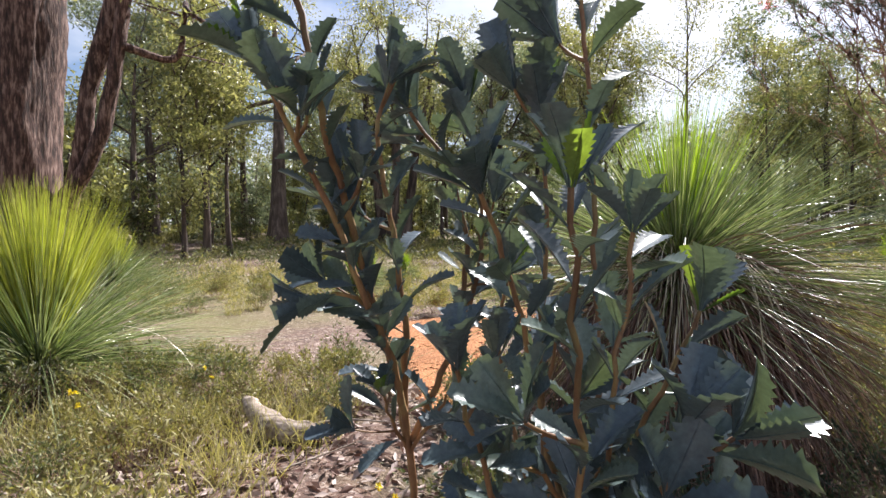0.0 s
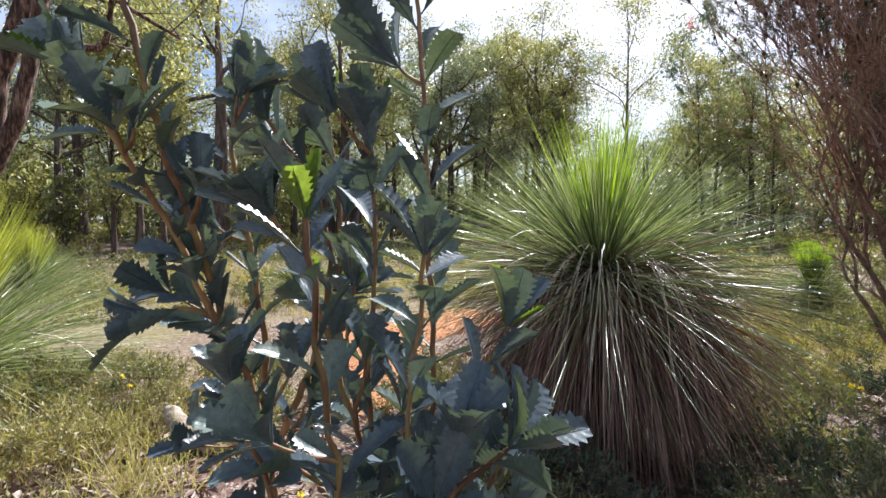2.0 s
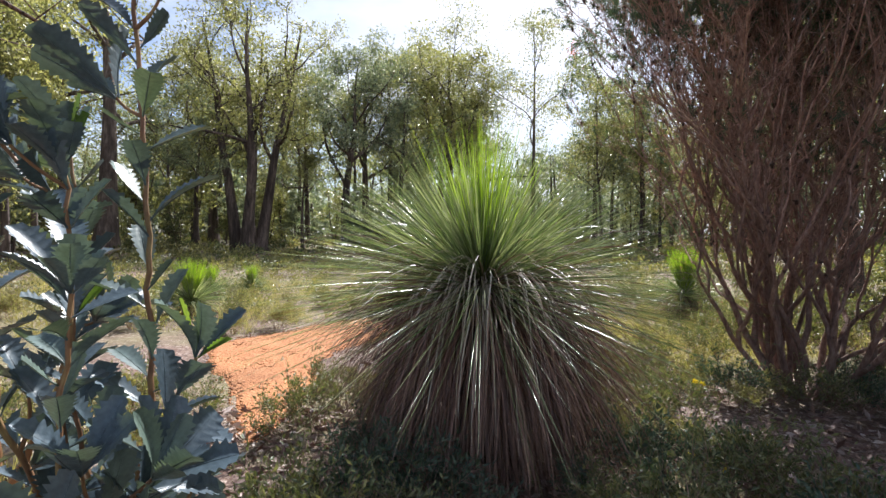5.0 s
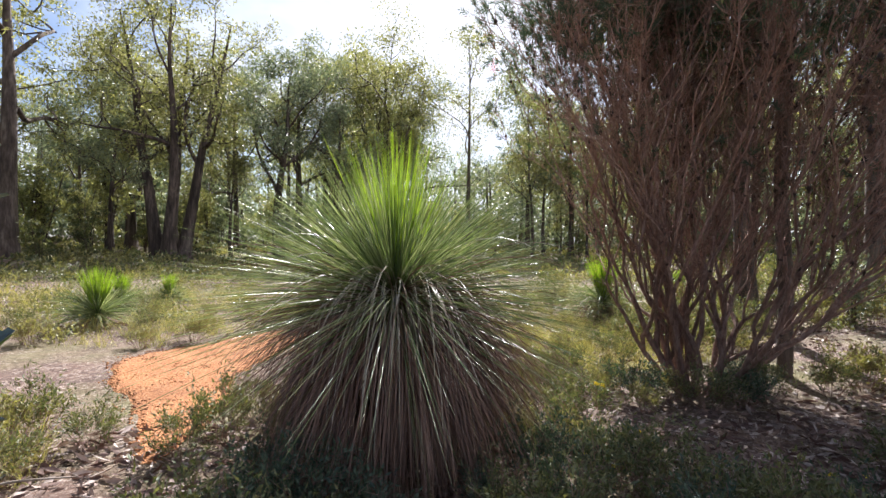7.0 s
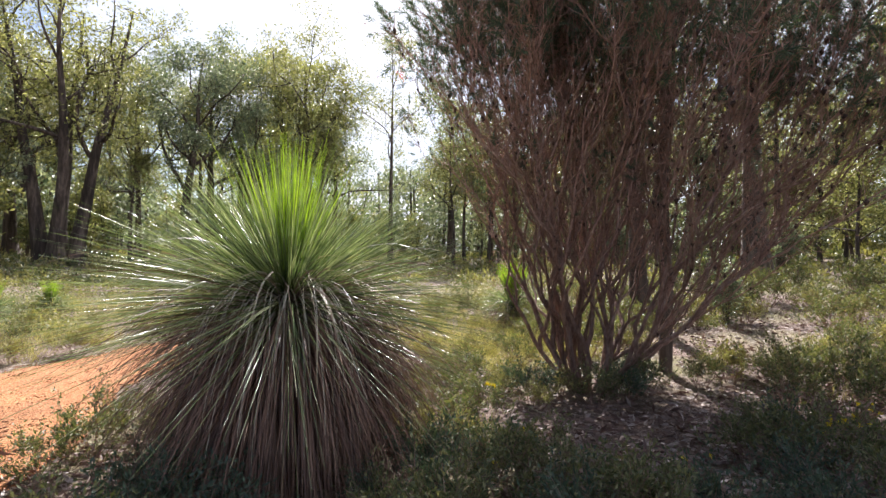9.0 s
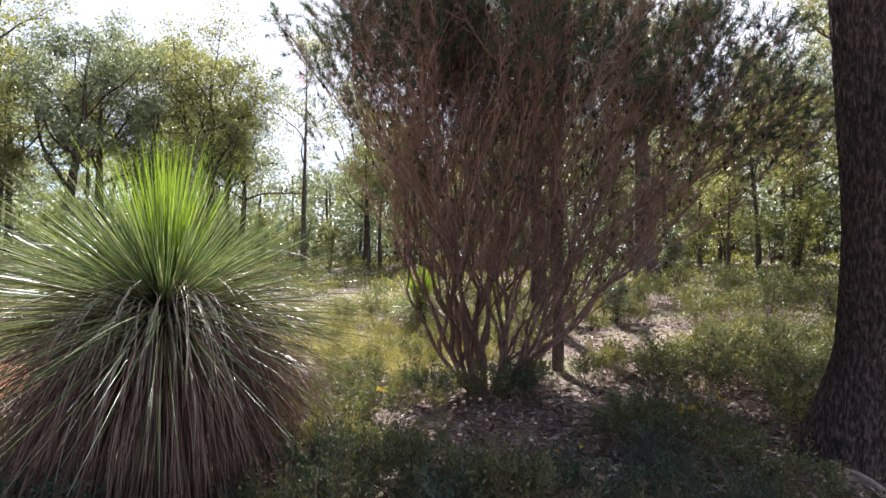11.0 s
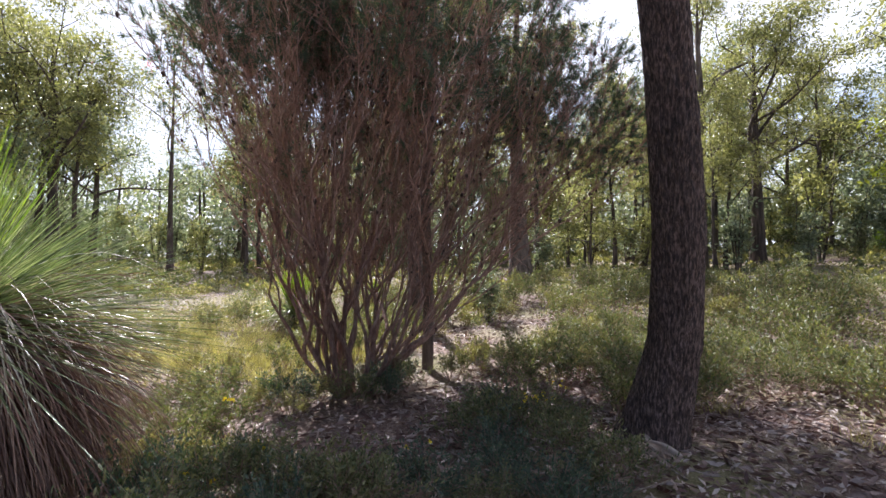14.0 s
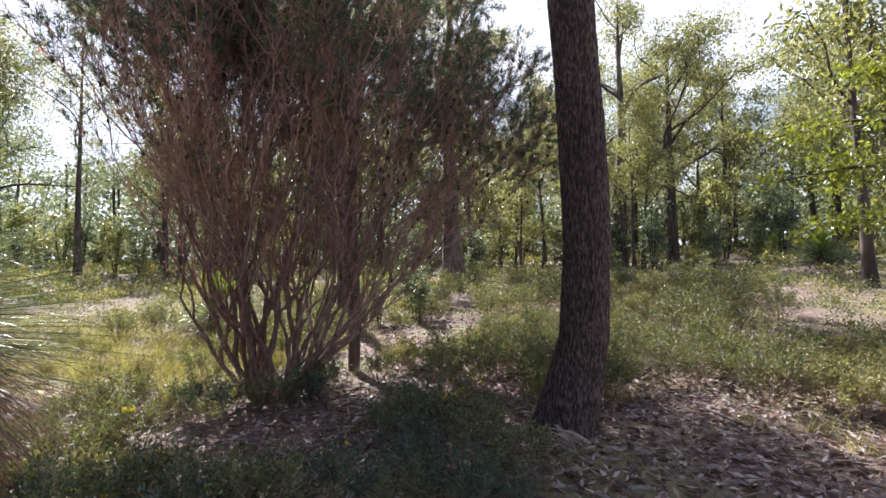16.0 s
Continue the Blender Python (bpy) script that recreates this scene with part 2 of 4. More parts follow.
def tube(b, path, radii, sides=8, cap=True):
    path = np.asarray(path, float)
    k = len(path)
    radii = np.broadcast_to(np.asarray(radii, float), (k,))
    tan = unit(np.gradient(path, axis=0))
    ref = np.array([0.9, 0.1, 0.05]) if abs(tan[0][2]) > 0.5 else np.array([0, 0.05, 1.0])
    u = unit(np.cross(tan, ref))
    w = np.cross(tan, u)
    a = np.linspace(0, 2 * np.pi, sides, endpoint=False)
    ring = path[:, None] + radii[:, None, None] * (u[:, None] * np.cos(a)[None, :, None] + w[:, None] * np.sin(a)[None, :, None])
    i, j = np.meshgrid(np.arange(k - 1), np.arange(sides), indexing="ij")
    j2 = (j + 1) % sides
    b.add(ring, np.stack([i * sides + j, i * sides + j2, (i + 1) * sides + j2, (i + 1) * sides + j], -1).reshape(-1, 4))
    if cap:
        b.add(ring[-1], [[s, (s + 1) % sides, (s + 2) % sides] for s in range(1, sides - 1)] if sides == 3 else [list(range(sides))])
    return ring


def strips(b, base, way, length, width, droop, segs=6, rg=rng, fold=0.3):
    """Many tapering blades at once, each bent down by droop (metres at its tip), slightly folded along the middle."""
    n = len(base)
    s = np.linspace(0, 1, segs + 1)[None, :, None]
    way = unit(way)
    length = np.broadcast_to(length, (n,))[:, None, None]
    droop = np.broadcast_to(droop, (n,))[:, None, None]
    p = base[:, None] + way[:, None] * s * length
    p[..., 2:] -= droop * s ** 2.2
    side = unit(np.cross(way, rg.normal(size=(n, 3))))[:, None]
    up = np.cross(side, way[:, None])
    wd = np.broadcast_to(width, (n,))[:, None, None] * (1.0 - 0.85 * s ** 1.5) * 0.5
    left, mid, right = p - side * wd, p + up * wd * fold * 2, p + side * wd
    v = np.stack([left, mid, right], 2)
    k = (segs + 1) * 3
    i, j = np.meshgrid(np.arange(segs), np.arange(2), indexing="ij")
    q = np.stack([i * 3 + j, i * 3 + j + 1, (i + 1) * 3 + j + 1, (i + 1) * 3 + j], -1).reshape(-1, 4)
    b.add(v.reshape(-1, 3), (q[None] + (np.arange(n) * k)[:, None, None]).reshape(-1, 4))


def flakes(b, at, way, length, width, rg=rng, fold=0.25):
    """Many lance-shaped leaves, each two faces folded along the rib."""
    n = len(at)
    way = unit(way)
    side = unit(np.cross(way, rg.normal(size=(n, 3))))
    up = np.cross(side, way)
    length, width = np.broadcast_to(length, (n,))[:, None], np.broadcast_to(width, (n,))[:, None]
    mid = at + way * length * 0.45
    v = np.stack([at, mid - side * width / 2 + up * width * fold, at + way * length, mid + side * width / 2 + up * width * fold], 1)
    o = (np.arange(n) * 4)[:, None]
    b.add(v.reshape(-1, 3), np.concatenate([o + [0, 1, 2], o + [0, 2, 3]]))


def sphere_ways(n, rg=rng, up=0.0, spread=1.0):
    v = rg.normal(size=(n, 3)) * [spread, spread, 1]
    v[:, 2] += up
    return unit(v)


def terrain(x, y):
    """Height of the land: level round the walk, rising gently away from it, more so to the east."""
    x, y = np.asarray(x, float), np.asarray(y, float)
    r, a = np.hypot(x - 0.6, y + 0.3), np.degrees(np.arctan2(x - 0.6, y + 0.3))
    k = 0.055 + 0.06 * np.clip((a - 40) / 60, 0, 1) * np.clip((180 - a) / 60, 0, 1)
    d = 60 * np.tanh(np.maximum(0, r - 5.5) / 60)
    return k * d * d / (d + 4)


def ground_z(x, y):
    x, y = np.asarray(x, float), np.asarray(y, float)
    near = np.exp(-((np.hypot(x - 1.5, y - 2) / 14) ** 2))
    return terrain(x, y) + near * (0.03 * np.sin(2.3 * x + 0.7 * y) * np.sin(1.9 * y - 0.6 * x) + 0.015 * np.sin(6.1 * x + 1.0) * np.sin(5.3 * y))


def at_ground(x, y, turn=0.0, scale=1.0, sink=0.0):
    return pose(x, y, float(ground_z(x, y)) - sink, 0, 0, turn) @ Matrix.Scale(scale, 4)


# ---- land ----
def make_ground():
    b = Build()
    rad = np.concatenate([np.linspace(0.05, 14, 120), 14 + np.geomspace(0.3, 900, 60)])
    a = np.linspace(0, 2 * np.pi, 200, endpoint=False)
    x = 1.5 + rad[:, None] * np.cos(a)
    y = 2.0 + rad[:, None] * np.sin(a)
    v = np.stack([x, y, ground_z(x, y)], -1)
    i, j = np.meshgrid(np.arange(len(rad) - 1), np.arange(200), indexing="ij")
    j2 = (j + 1) % 200
    b.add(v, np.stack([i * 200 + j, (i + 1) * 200 + j, (i + 1) * 200 + j2, i * 200 + j2], -1).reshape(-1, 4))
    b.f.append(np.array([list(range(199, -1, -1))])[:, ::-1])
    return tagged(part("ground", b, M_GROUND), "woodland ground of red-brown soil and leaf litter", "ground", kind="structure")


make_ground()

TRACK = smooth_path([(2.0, 8.2, 0), (0.7, 7.35, 0), (-0.1, 6.75, 0), (-0.12, 5.8, 0), (0.04, 4.9, 0), (0.0, 4.3, 0), (-0.05, 3.6, 0)], 60)
TRACK_W = np.interp(np.linspace(0, 1, 60), [0, 0.28, 0.46, 0.62, 0.78, 0.9, 1], [0.5, 0.75, 0.82, 0.6, 0.34, 0.24, 0.08])


def track_reach(x, y):
    """How far a place lies outside the track's edge, negative on it."""
    x, y = np.asarray(x, float), np.asarray(y, float)
    d = np.hypot(x[..., None] - TRACK[:, 0], y[..., None] - TRACK[:, 1]) - TRACK_W
    return d.min(-1) + 0.05 * np.sin(5.1 * x + 1.0) * np.sin(4.3 * y) + 0.03 * np.sin(13 * x) * np.sin(11 * y + 2)


def on_track(x, y, grow=0.0):
    return bool(track_reach(x, y) < grow)


def make_track():
    nx, ny, step = 100, 130, 0.045
    x, y = np.meshgrid(-1.6 + step * np.arange(nx), 3.3 + step * np.arange(ny), indexing="ij")
    out = track_reach(x, y)
    z = ground_z(x, y) + 0.024 - 0.06 * np.clip(1 + out / 0.14, 0, 2) ** 2 * 0.5 + 0.006 * np.sin(x * 9) * np.sin(y * 8)
    i, j = np.meshgrid(np.arange(nx - 1), np.arange(ny - 1), indexing="ij")
    keep = out[:-1, :-1] < 0.14
    i, j = i[keep], j[keep]
    b = Build()
    b.add(np.stack([x, y, z], -1), np.stack([i * ny + j, (i + 1) * ny + j, (i + 1) * ny + j + 1, i * ny + j + 1], -1))
    tagged(part("road", b, M_GRAVEL), "orange laterite gravel track in bright sun", "track", kind="structure")
    g = Build()
    rg = np.random.default_rng(3)
    q = np.stack([rg.uniform(-1.5, 2.4, 9000), rg.uniform(3.5, 8.6, 9000), np.zeros(9000)], 1)
    q = q[track_reach(q[:, 0], q[:, 1]) < -0.02 + np.abs(rg.normal(0, 0.06, 9000))]
    k = len(q)
    q[:, 2] = ground_z(q[:, 0], q[:, 1]) + 0.02
    corner = np.array([[1, 0, 0], [0, 1, 0], [-1, 0, 0], [0, -1, 0], [0, 0, 0.7], [0, 0, -0.5]])
    size = rg.uniform(0.006, 0.02, (k, 1, 1))
    v = q[:, None] + corner[None] * size * rg.uniform(0.7, 1.3, (k, 1, 3))
    tri = np.array([[0, 1, 4], [1, 2, 4], [2, 3, 4], [3, 0, 4], [1, 0, 5], [2, 1, 5], [3, 2, 5], [0, 3, 5]])
    g.add(v.reshape(-1, 3), (tri[None] + (np.arange(k) * 6)[:, None, None]).reshape(-1, 3))
    tagged(part("gravel", g, M_PEBBLE), "loose orange gravel stones on the track", "gravel", kind="stuff")


make_track()


# ---- trees ----
def leaf_clumps(b, centres, per, spread, length, width, rg, hang=-0.5):
    n = len(centres) * per
    reach = 1.7 * spread * rg.uniform(0, 1, n) ** 0.42 * np.repeat(rg.uniform(0.6, 1.3, len(centres)), per)
    c = np.repeat(centres, per, 0) + sphere_ways(n, rg) * reach[:, None] * [1, 1, 0.6]
    flakes(b, c, sphere_ways(n, rg, hang), rg.uniform(0.6, 1.2, n) * length, rg.uniform(0.7, 1.2, n) * width, rg)


def gum_tree(seed, height, radius, label, stems=1, limbs=7, fork=0.35, spread=0.2, leaves=7500, clump=0.034, leaf=(0.19, 0.065), bark_mat=None, leaf_mat=None, lean=0.06, crook=0.26, rise=0.9, sides=10):
    """A eucalypt: tapered trunk, crooked limbs that fork twice, and separate leaf clumps at the ends of the branchlets."""
    rg = np.random.default_rng(seed)
    bark_mat, leaf_mat = bark_mat or M_FARBARK, leaf_mat or M_EUC
    tree = thing("gum_tree", label, "tree", group="woodland trees")
    ends = []

    def crooked(start, way, length, n, wild):
        q = [start]
        for _ in range(n):
            way = unit(way + rg.normal(0, wild, 3) + [0, 0, 0.1])
            q.append(q[-1] + way * length / n)
        return np.array(q), way

    for s in range(stems):
        a0 = 2 * np.pi * s / stems + seed
        off = np.array([math.cos(a0), math.sin(a0), 0]) * radius * (1.5 if stems > 1 else 0)
        h = height * rg.uniform(0.78, 0.88)
        z = np.linspace(0, 1, 9)
        wander = np.cumsum(rg.normal(0, lean, (9, 2)), 0) * h / 9
        wander = wander - wander[0]
        if stems > 1:
            wander = wander + np.array([math.cos(a0), math.sin(a0)]) * 0.16 * h * z[:, None]
        path = smooth_path(np.stack([off[0] + wander[:, 0], off[1] + wander[:, 1], z * h - 0.1], 1), 16)
        rad = radius * (1 - 0.9 * np.linspace(0, 1, 16) ** 0.85) * (1 + 0.35 * np.exp(-np.linspace(0, 16, 16)))
        t = Build()
        tube(t, path, rad, sides)
        part("trunk", t, bark_mat, tree)
        ends += [path[-1], path[-2]]
        turn = rg.uniform(0, 6.28)
        for k in range(limbs):
            f = fork + (0.96 - fork) * (k + rg.uniform(0, 0.8)) / limbs
            i = min(14, int(f * 15))
            turn += 2.4 + rg.normal(0, 0.3)
            ln = height * spread * rg.uniform(0.75, 1.25) * (1.3 - 0.6 * f)
            q, way = crooked(path[i], unit(np.array([math.cos(turn), math.sin(turn), rise * rg.uniform(0.5, 1.3)])), ln, 6, crook)
            lb = Build()
            r0 = max(rad[i] * 0.55, 0.03)
            tube(lb, smooth_path(q, 10), np.linspace(r0, r0 * 0.35, 10), max(5, sides - 3))
            ends.append(q[-1])
            for sub in range(4):
                j = rg.integers(2, 7)
                p2, w2 = crooked(q[j], unit(way * 0.6 + rg.normal(0, 0.8, 3)), ln * rg.uniform(0.3, 0.55), 4, crook)
                tube(lb, p2, np.linspace(r0 * 0.38, r0 * 0.16, 5), 5)
                ends += [p2[-1], p2[2]]
                for twig in range(2):
                    p3, _ = crooked(p2[rg.integers(1, 4)], unit(w2 * 0.5 + rg.normal(0, 0.8, 3)), ln * rg.uniform(0.15, 0.3), 3, crook)
                    tube(lb, p3, np.linspace(r0 * 0.18, r0 * 0.08, 4), 4)
                    ends.append(p3[-1])
            part("limb", lb, bark_mat, tree)
    ends = np.array(ends)
    per = max(20, leaves // len(ends))
    c = Build()
    leaf_clumps(c, ends + rg.normal(0, 0.008 * height, ends.shape), per, clump * height * 0.9, *leaf, rg)
    part("crown", c, leaf_mat, tree)
    return tree


def sapling(seed, height, label, leaf_mat, count=1100, leaf=(0.22, 0.08)):
    """A young tree or tall shrub, leafy nearly to the ground, with a few slender stems."""
    rg = np.random.default_rng(seed)
    tree = thing("tall_shrub", label, "shrub", group="understorey shrubs")
    pts = []
    for s in range(4):
        a, r = rg.uniform(0, 6.28), height * rg.uniform(0.08, 0.3)
        p = smooth_path([(0.06 * math.cos(a), 0.06 * math.sin(a), -0.05), (r * 0.5 * math.cos(a), r * 0.5 * math.sin(a), height * 0.45), (r * math.cos(a + 0.4), r * math.sin(a + 0.4), height * rg.uniform(0.75, 1))], 8)
        t = Build()
        tube(t, p, np.linspace(0.012, 0.004, 8) * height, 5)
        for k in range(5):
            j = rg.integers(2, 8)
            e = p[j] + unit(np.array([*rg.normal(0, 1, 2), 0.5])) * height * 0.16
            tube(t, [p[j], e], [0.003 * height, 0.0015 * height], 4)
            pts.append(e)
        part("stem", t, M_FARBARK, tree)
        pts += list(p[2:])
    pts = np.array(pts)
    c = Build()
    leaf_clumps(c, pts[rg.integers(0, len(pts), count // 26)], 26, 0.075 * height, *leaf, rg, 0.1)
    part("crown", c, leaf_mat, tree)
    return tree


def scaled(x, y, turn, s):
    return at_ground(x, y, turn, s, 0.03)


def forest():
    euc = "tall gum tree with dark fissured trunk and loose olive crown"
    protos = [
        gum_tree(11, 14, 0.32, euc, limbs=10, fork=0.4, spread=0.3, leaves=12000),
        gum_tree(12, 13, 0.24, "gum tree with crooked dark limbs and grey-green crown", limbs=10, fork=0.4, spread=0.3, leaves=11000, leaf_mat=M_EUCBLUE, crook=0.36),
        gum_tree(13, 15, 0.17, "slender gum tree with forked stem and open crown", limbs=6, fork=0.45, spread=0.26, rise=2.2, leaves=4000, lean=0.03, bark_mat=M_GREYBARK),
        gum_tree(14, 14, 0.33, "several-stemmed gum tree with dark burnt trunks", stems=4, limbs=6, fork=0.38, spread=0.27, leaves=18000, lean=0.07),
        gum_tree(15, 12.5, 0.3, "crooked gum tree with bent dark limbs", limbs=8, fork=0.36, leaves=11000, lean=0.12, leaf_mat=M_EUCBLUE, crook=0.42, spread=0.33),
        gum_tree(16, 9, 0.1, "young gum tree with thin trunk and yellow-green crown", limbs=9, fork=0.2, leaves=5500, clump=0.045, lean=0.05, leaf=(0.17, 0.06)),
        gum_tree(17, 16, 0.47, "old gum tree with thick dark trunk and heavy bent limbs", limbs=8, fork=0.46, spread=0.3, leaves=11000, lean=0.04, crook=0.42, sides=14, bark_mat=M_GREYBARK),
        gum_tree(18, 11, 0.13, "thin dark-stemmed gum tree with narrow crown", limbs=8, fork=0.4, spread=0.18, leaves=4500, clump=0.04, rise=1.6),
        gum_tree(19, 15.5, 0.25, "distant gum tree with rounded olive crown", limbs=8, fork=0.36, spread=0.3, leaves=4600, clump=0.045, leaf=(0.3, 0.11), sides=7),
        gum_tree(20, 15, 0.22, "distant gum tree with rounded grey-green crown", limbs=8, fork=0.33, spread=0.3, leaves=4600, clump=0.045, leaf=(0.3, 0.11), leaf_mat=M_EUCBLUE, sides=7),
    ]
    spots = [
        # kind, x, y, turn, scale
        (6, -8.4, 24.6, 200, 1.0), (5, -8.0, 15.0, 60, 0.9), (7, -8.1, 16.6, 200, 1.0), (7, -8.6, 17.6, 0, 0.9), (7, -7.4, 16.9, 100, 0.8),
        (0, -13.5, 22.6, 130, 0.95), (1, -12.0, 19.0, 30, 0.8), (3, -2.6, 26.0, 0, 1.0), (7, 0.0, 26.9, 40, 0.8), (1, -5.3, 27.5, 90, 0.7),
        (4, 2.4, 27.4, 10, 1.0), (1, 5.8, 29.5, 70, 0.95), (0, 3.9, 32.5, 110, 1.0), (0, -5.2, 31.5, 20, 1.0), (1, 11.2, 31.0, 150, 1.0), (0, 8.8, 28.7, 0, 1.05), (7, 9.6, 28.2, 50, 1.2), (2, 13.5, 26.9, 30, 1.05),
        (7, 16.2, 24.0, 140, 0.95), (7, 17.6, 24.8, 20, 1.0), (7, 18.6, 23.8, 200, 0.9), (1, 20.2, 25.7, 200, 0.85), (5, 18.9, 22.4, 10, 1.0),
        (6, 18.9, 8.4, 250, 0.95), (7, 20.4, 8.3, 30, 1.1), (2, 34.0, 1.2, 20, 1.0), (5, 27.7, 9.9, 100, 1.0), (6, 24.9, 2.9, 70, 0.9),
        (7, 23.2, 1.9, 0, 0.75), (7, 24.2, 1.7, 240, 0.8), (0, 27.5, 0.75, 40, 1.0), (5, 22.4, 6.7, 33, 0.8), (7, 25.1, 6.5, 90, 0.95),
        (7, 17.6, -4.6, 15, 1.2), (2, 34.5, -6.9, 80, 0.8), (5, 25.5, 8.2, 190, 0.9), (5, 27.0, 5.6, 10, 1.0), (0, 33.0, -9.5, 130, 0.95),
    ]
    # added out of sight behind the tall shrub, so its crown shades the foreground
    behind = gum_tree(25, 11.5, 0.2, "gum tree added behind the tall shrub, dense crown casts shade", limbs=12, fork=0.48, spread=0.27, leaves=9500, leaf=(0.15, 0.05))
    behind.matrix_basis = scaled(9.3, 6.0, 0, 1.0)
    for k, x, y, a, s in spots:
        copy_thing(protos[k], scaled(x, y, a, s))
    rg = np.random.default_rng(21)
    placed = [(x, y) for _, x, y, _, _ in spots]
    while len(placed) < 185:
        far = rg.uniform(29, 62)
        az = rg.uniform(-62, 128) if rg.random() < 0.9 else rg.uniform(128, 298)
        x, y = 0.6 + far * math.sin(radians(az)), far * math.cos(radians(az))
        if 84 < az < 106 and far < 37 or 23 < az < 29 and far < 50 or min(math.hypot(x - p, y - q) for p, q in placed) < 3.0:
            continue
        placed.append((x, y))
        copy_thing(protos[rg.choice([8, 9, 8, 9, 2, 5, 8])], scaled(x, y, rg.uniform(0, 360), rg.uniform(0.75, 1.05)))
    for az in np.linspace(78, 128, 17):
        far = rg.uniform(38, 47)
        copy_thing(protos[rg.choice([8, 9, 5])], scaled(0.6 + far * math.sin(radians(az)), far * math.cos(radians(az)), rg.uniform(0, 360), rg.uniform(0.85, 1.05)))
    for p in protos:
        x, y = -30 - 6 * protos.index(p), -28 + 5 * protos.index(p)
        p.matrix_basis = scaled(x, y, 0, 1.0)
    low = [
        sapling(31, 3.2, "bushy grey-green understorey shrub among trees", M_EUCBLUE),
        sapling(32, 2.4, "dense olive understorey shrub among trees", M_SHRUB, 1100, (0.17, 0.06)),
        sapling(33, 4.6, "leafy young gum with olive foliage", M_EUC, 1200, (0.27, 0.09)),
    ]
    for k in range(250):
        far = rg.uniform(17, 52) ** 1.0
        az = rg.uniform(-62, 125)
        x, y = 0.6 + far * math.sin(radians(az)), far * math.cos(radians(az))
        if -12 < az < 50 and far < 25 or 85 < az and far < 22:
            continue
        copy_thing(low[rg.integers(0, 3)], scaled(x, y, rg.uniform(0, 360), rg.uniform(0.65, 1.25)))
    for x, y, k, s in ((10.4, 4.9, 0, 0.42), (11.2, 5.6, 1, 0.6), (9.9, 5.6, 1, 0.5), (13.5, 7.2, 0, 0.7), (16.5, 1.5, 1, 0.5), (17, -1.0, 1, 0.45), (14, 3.2, 1, 0.45)):
        copy_thing(low[k], scaled(x, y, 40 * x, s))
    for i, p in enumerate(low):
        p.matrix_basis = scaled(-26 - 4 * i, -20, 0, 1.0)


forest()


def far_woods():
    """The closed wood beyond: masses of foliage and thin trunks that fill the distance."""
    rg = np.random.default_rng(23)
    n = 1000
    az = np.radians(rg.uniform(-75, 140, n))
    d = rg.uniform(56, 95, n)
    top = 11.0
    c = np.stack([0.6 + d * np.sin(az), d * np.cos(az), rg.uniform(0.3, 1, n) ** 1.3 * top], 1)
    c[:, 2] += terrain(c[:, 0], c[:, 1])
    b = Build()
    leaf_clumps(b, c, 85, 1.5, 0.65, 0.3, rg)
    az, d = np.radians(rg.uniform(-75, 140, 1500)), rg.uniform(40, 66, 1500)
    c = np.stack([0.6 + d * np.sin(az), d * np.cos(az), rg.uniform(0.2, 4.6, 1500)], 1)
    c[:, 2] += terrain(c[:, 0], c[:, 1])
    leaf_clumps(b, c, 70, 1.05, 0.46, 0.2, rg)
    tagged(part("far_wood_foliage", b, M_EUCBLUE), "hazy olive foliage of the distant wood", "woods", kind="stuff")
    t = Build()
    for k in range(160):
        a, r = radians(rg.uniform(-75, 80)), rg.uniform(50, 85)
        x, y = 0.6 + r * math.sin(a), r * math.cos(a)
        z = float(terrain(x, y))
        tube(t, smooth_path([(x, y, z - 0.2), (x + rg.normal(0, 0.3), y, z + 4), (x + rg.normal(0, 0.7), y, z + 9)], 6), np.linspace(0.2, 0.07, 6), 6)
    tagged(part("far_wood_trunks", t, M_FARBARK), "dark trunks of the distant wood", "woods", kind="stuff")


far_woods()


def rough_trunk(name, path, rad, mat, parent, sides=56, relief=0.03, grain=(16, 16, 2.4), seed=0.0):
    """A near trunk with its bark's ridges and fissures as real relief."""
    b = Build()
    k = len(path)
    tan = unit(np.gradient(path, axis=0))
    u = unit(np.cross(tan, [0.02, 1, 0.05]))
    w = np.cross(tan, u)
    a = np.linspace(0, 2 * np.pi, sides, endpoint=False)
    d = u[:, None] * np.cos(a)[None, :, None] + w[:, None] * np.sin(a)[None, :, None]
    ring = path[:, None] + d * rad[:, None, None]
    gain = np.zeros((k, sides))
    for i in range(k):
        for j in range(sides):
            p = ring[i, j]
            f = noise.noise(Vector((p[0] * grain[0] + seed, p[1] * grain[1], p[2] * grain[2])))
            g = noise.noise(Vector((p[0] * 3 + seed, p[1] * 3, p[2] * 1.1)))
            gain[i, j] = relief * (0.5 - abs(f) * 1.9) + relief * 0.9 * g
    ring = ring + d * gain[..., None]
    i, j = np.meshgrid(np.arange(k - 1), np.arange(sides), indexing="ij")
    j2 = (j + 1) % sides
    b.add(ring, np.stack([i * sides + j, i * sides + j2, (i + 1) * sides + j2, (i + 1) * sides + j], -1).reshape(-1, 4))
    return part(name, b, mat, parent)


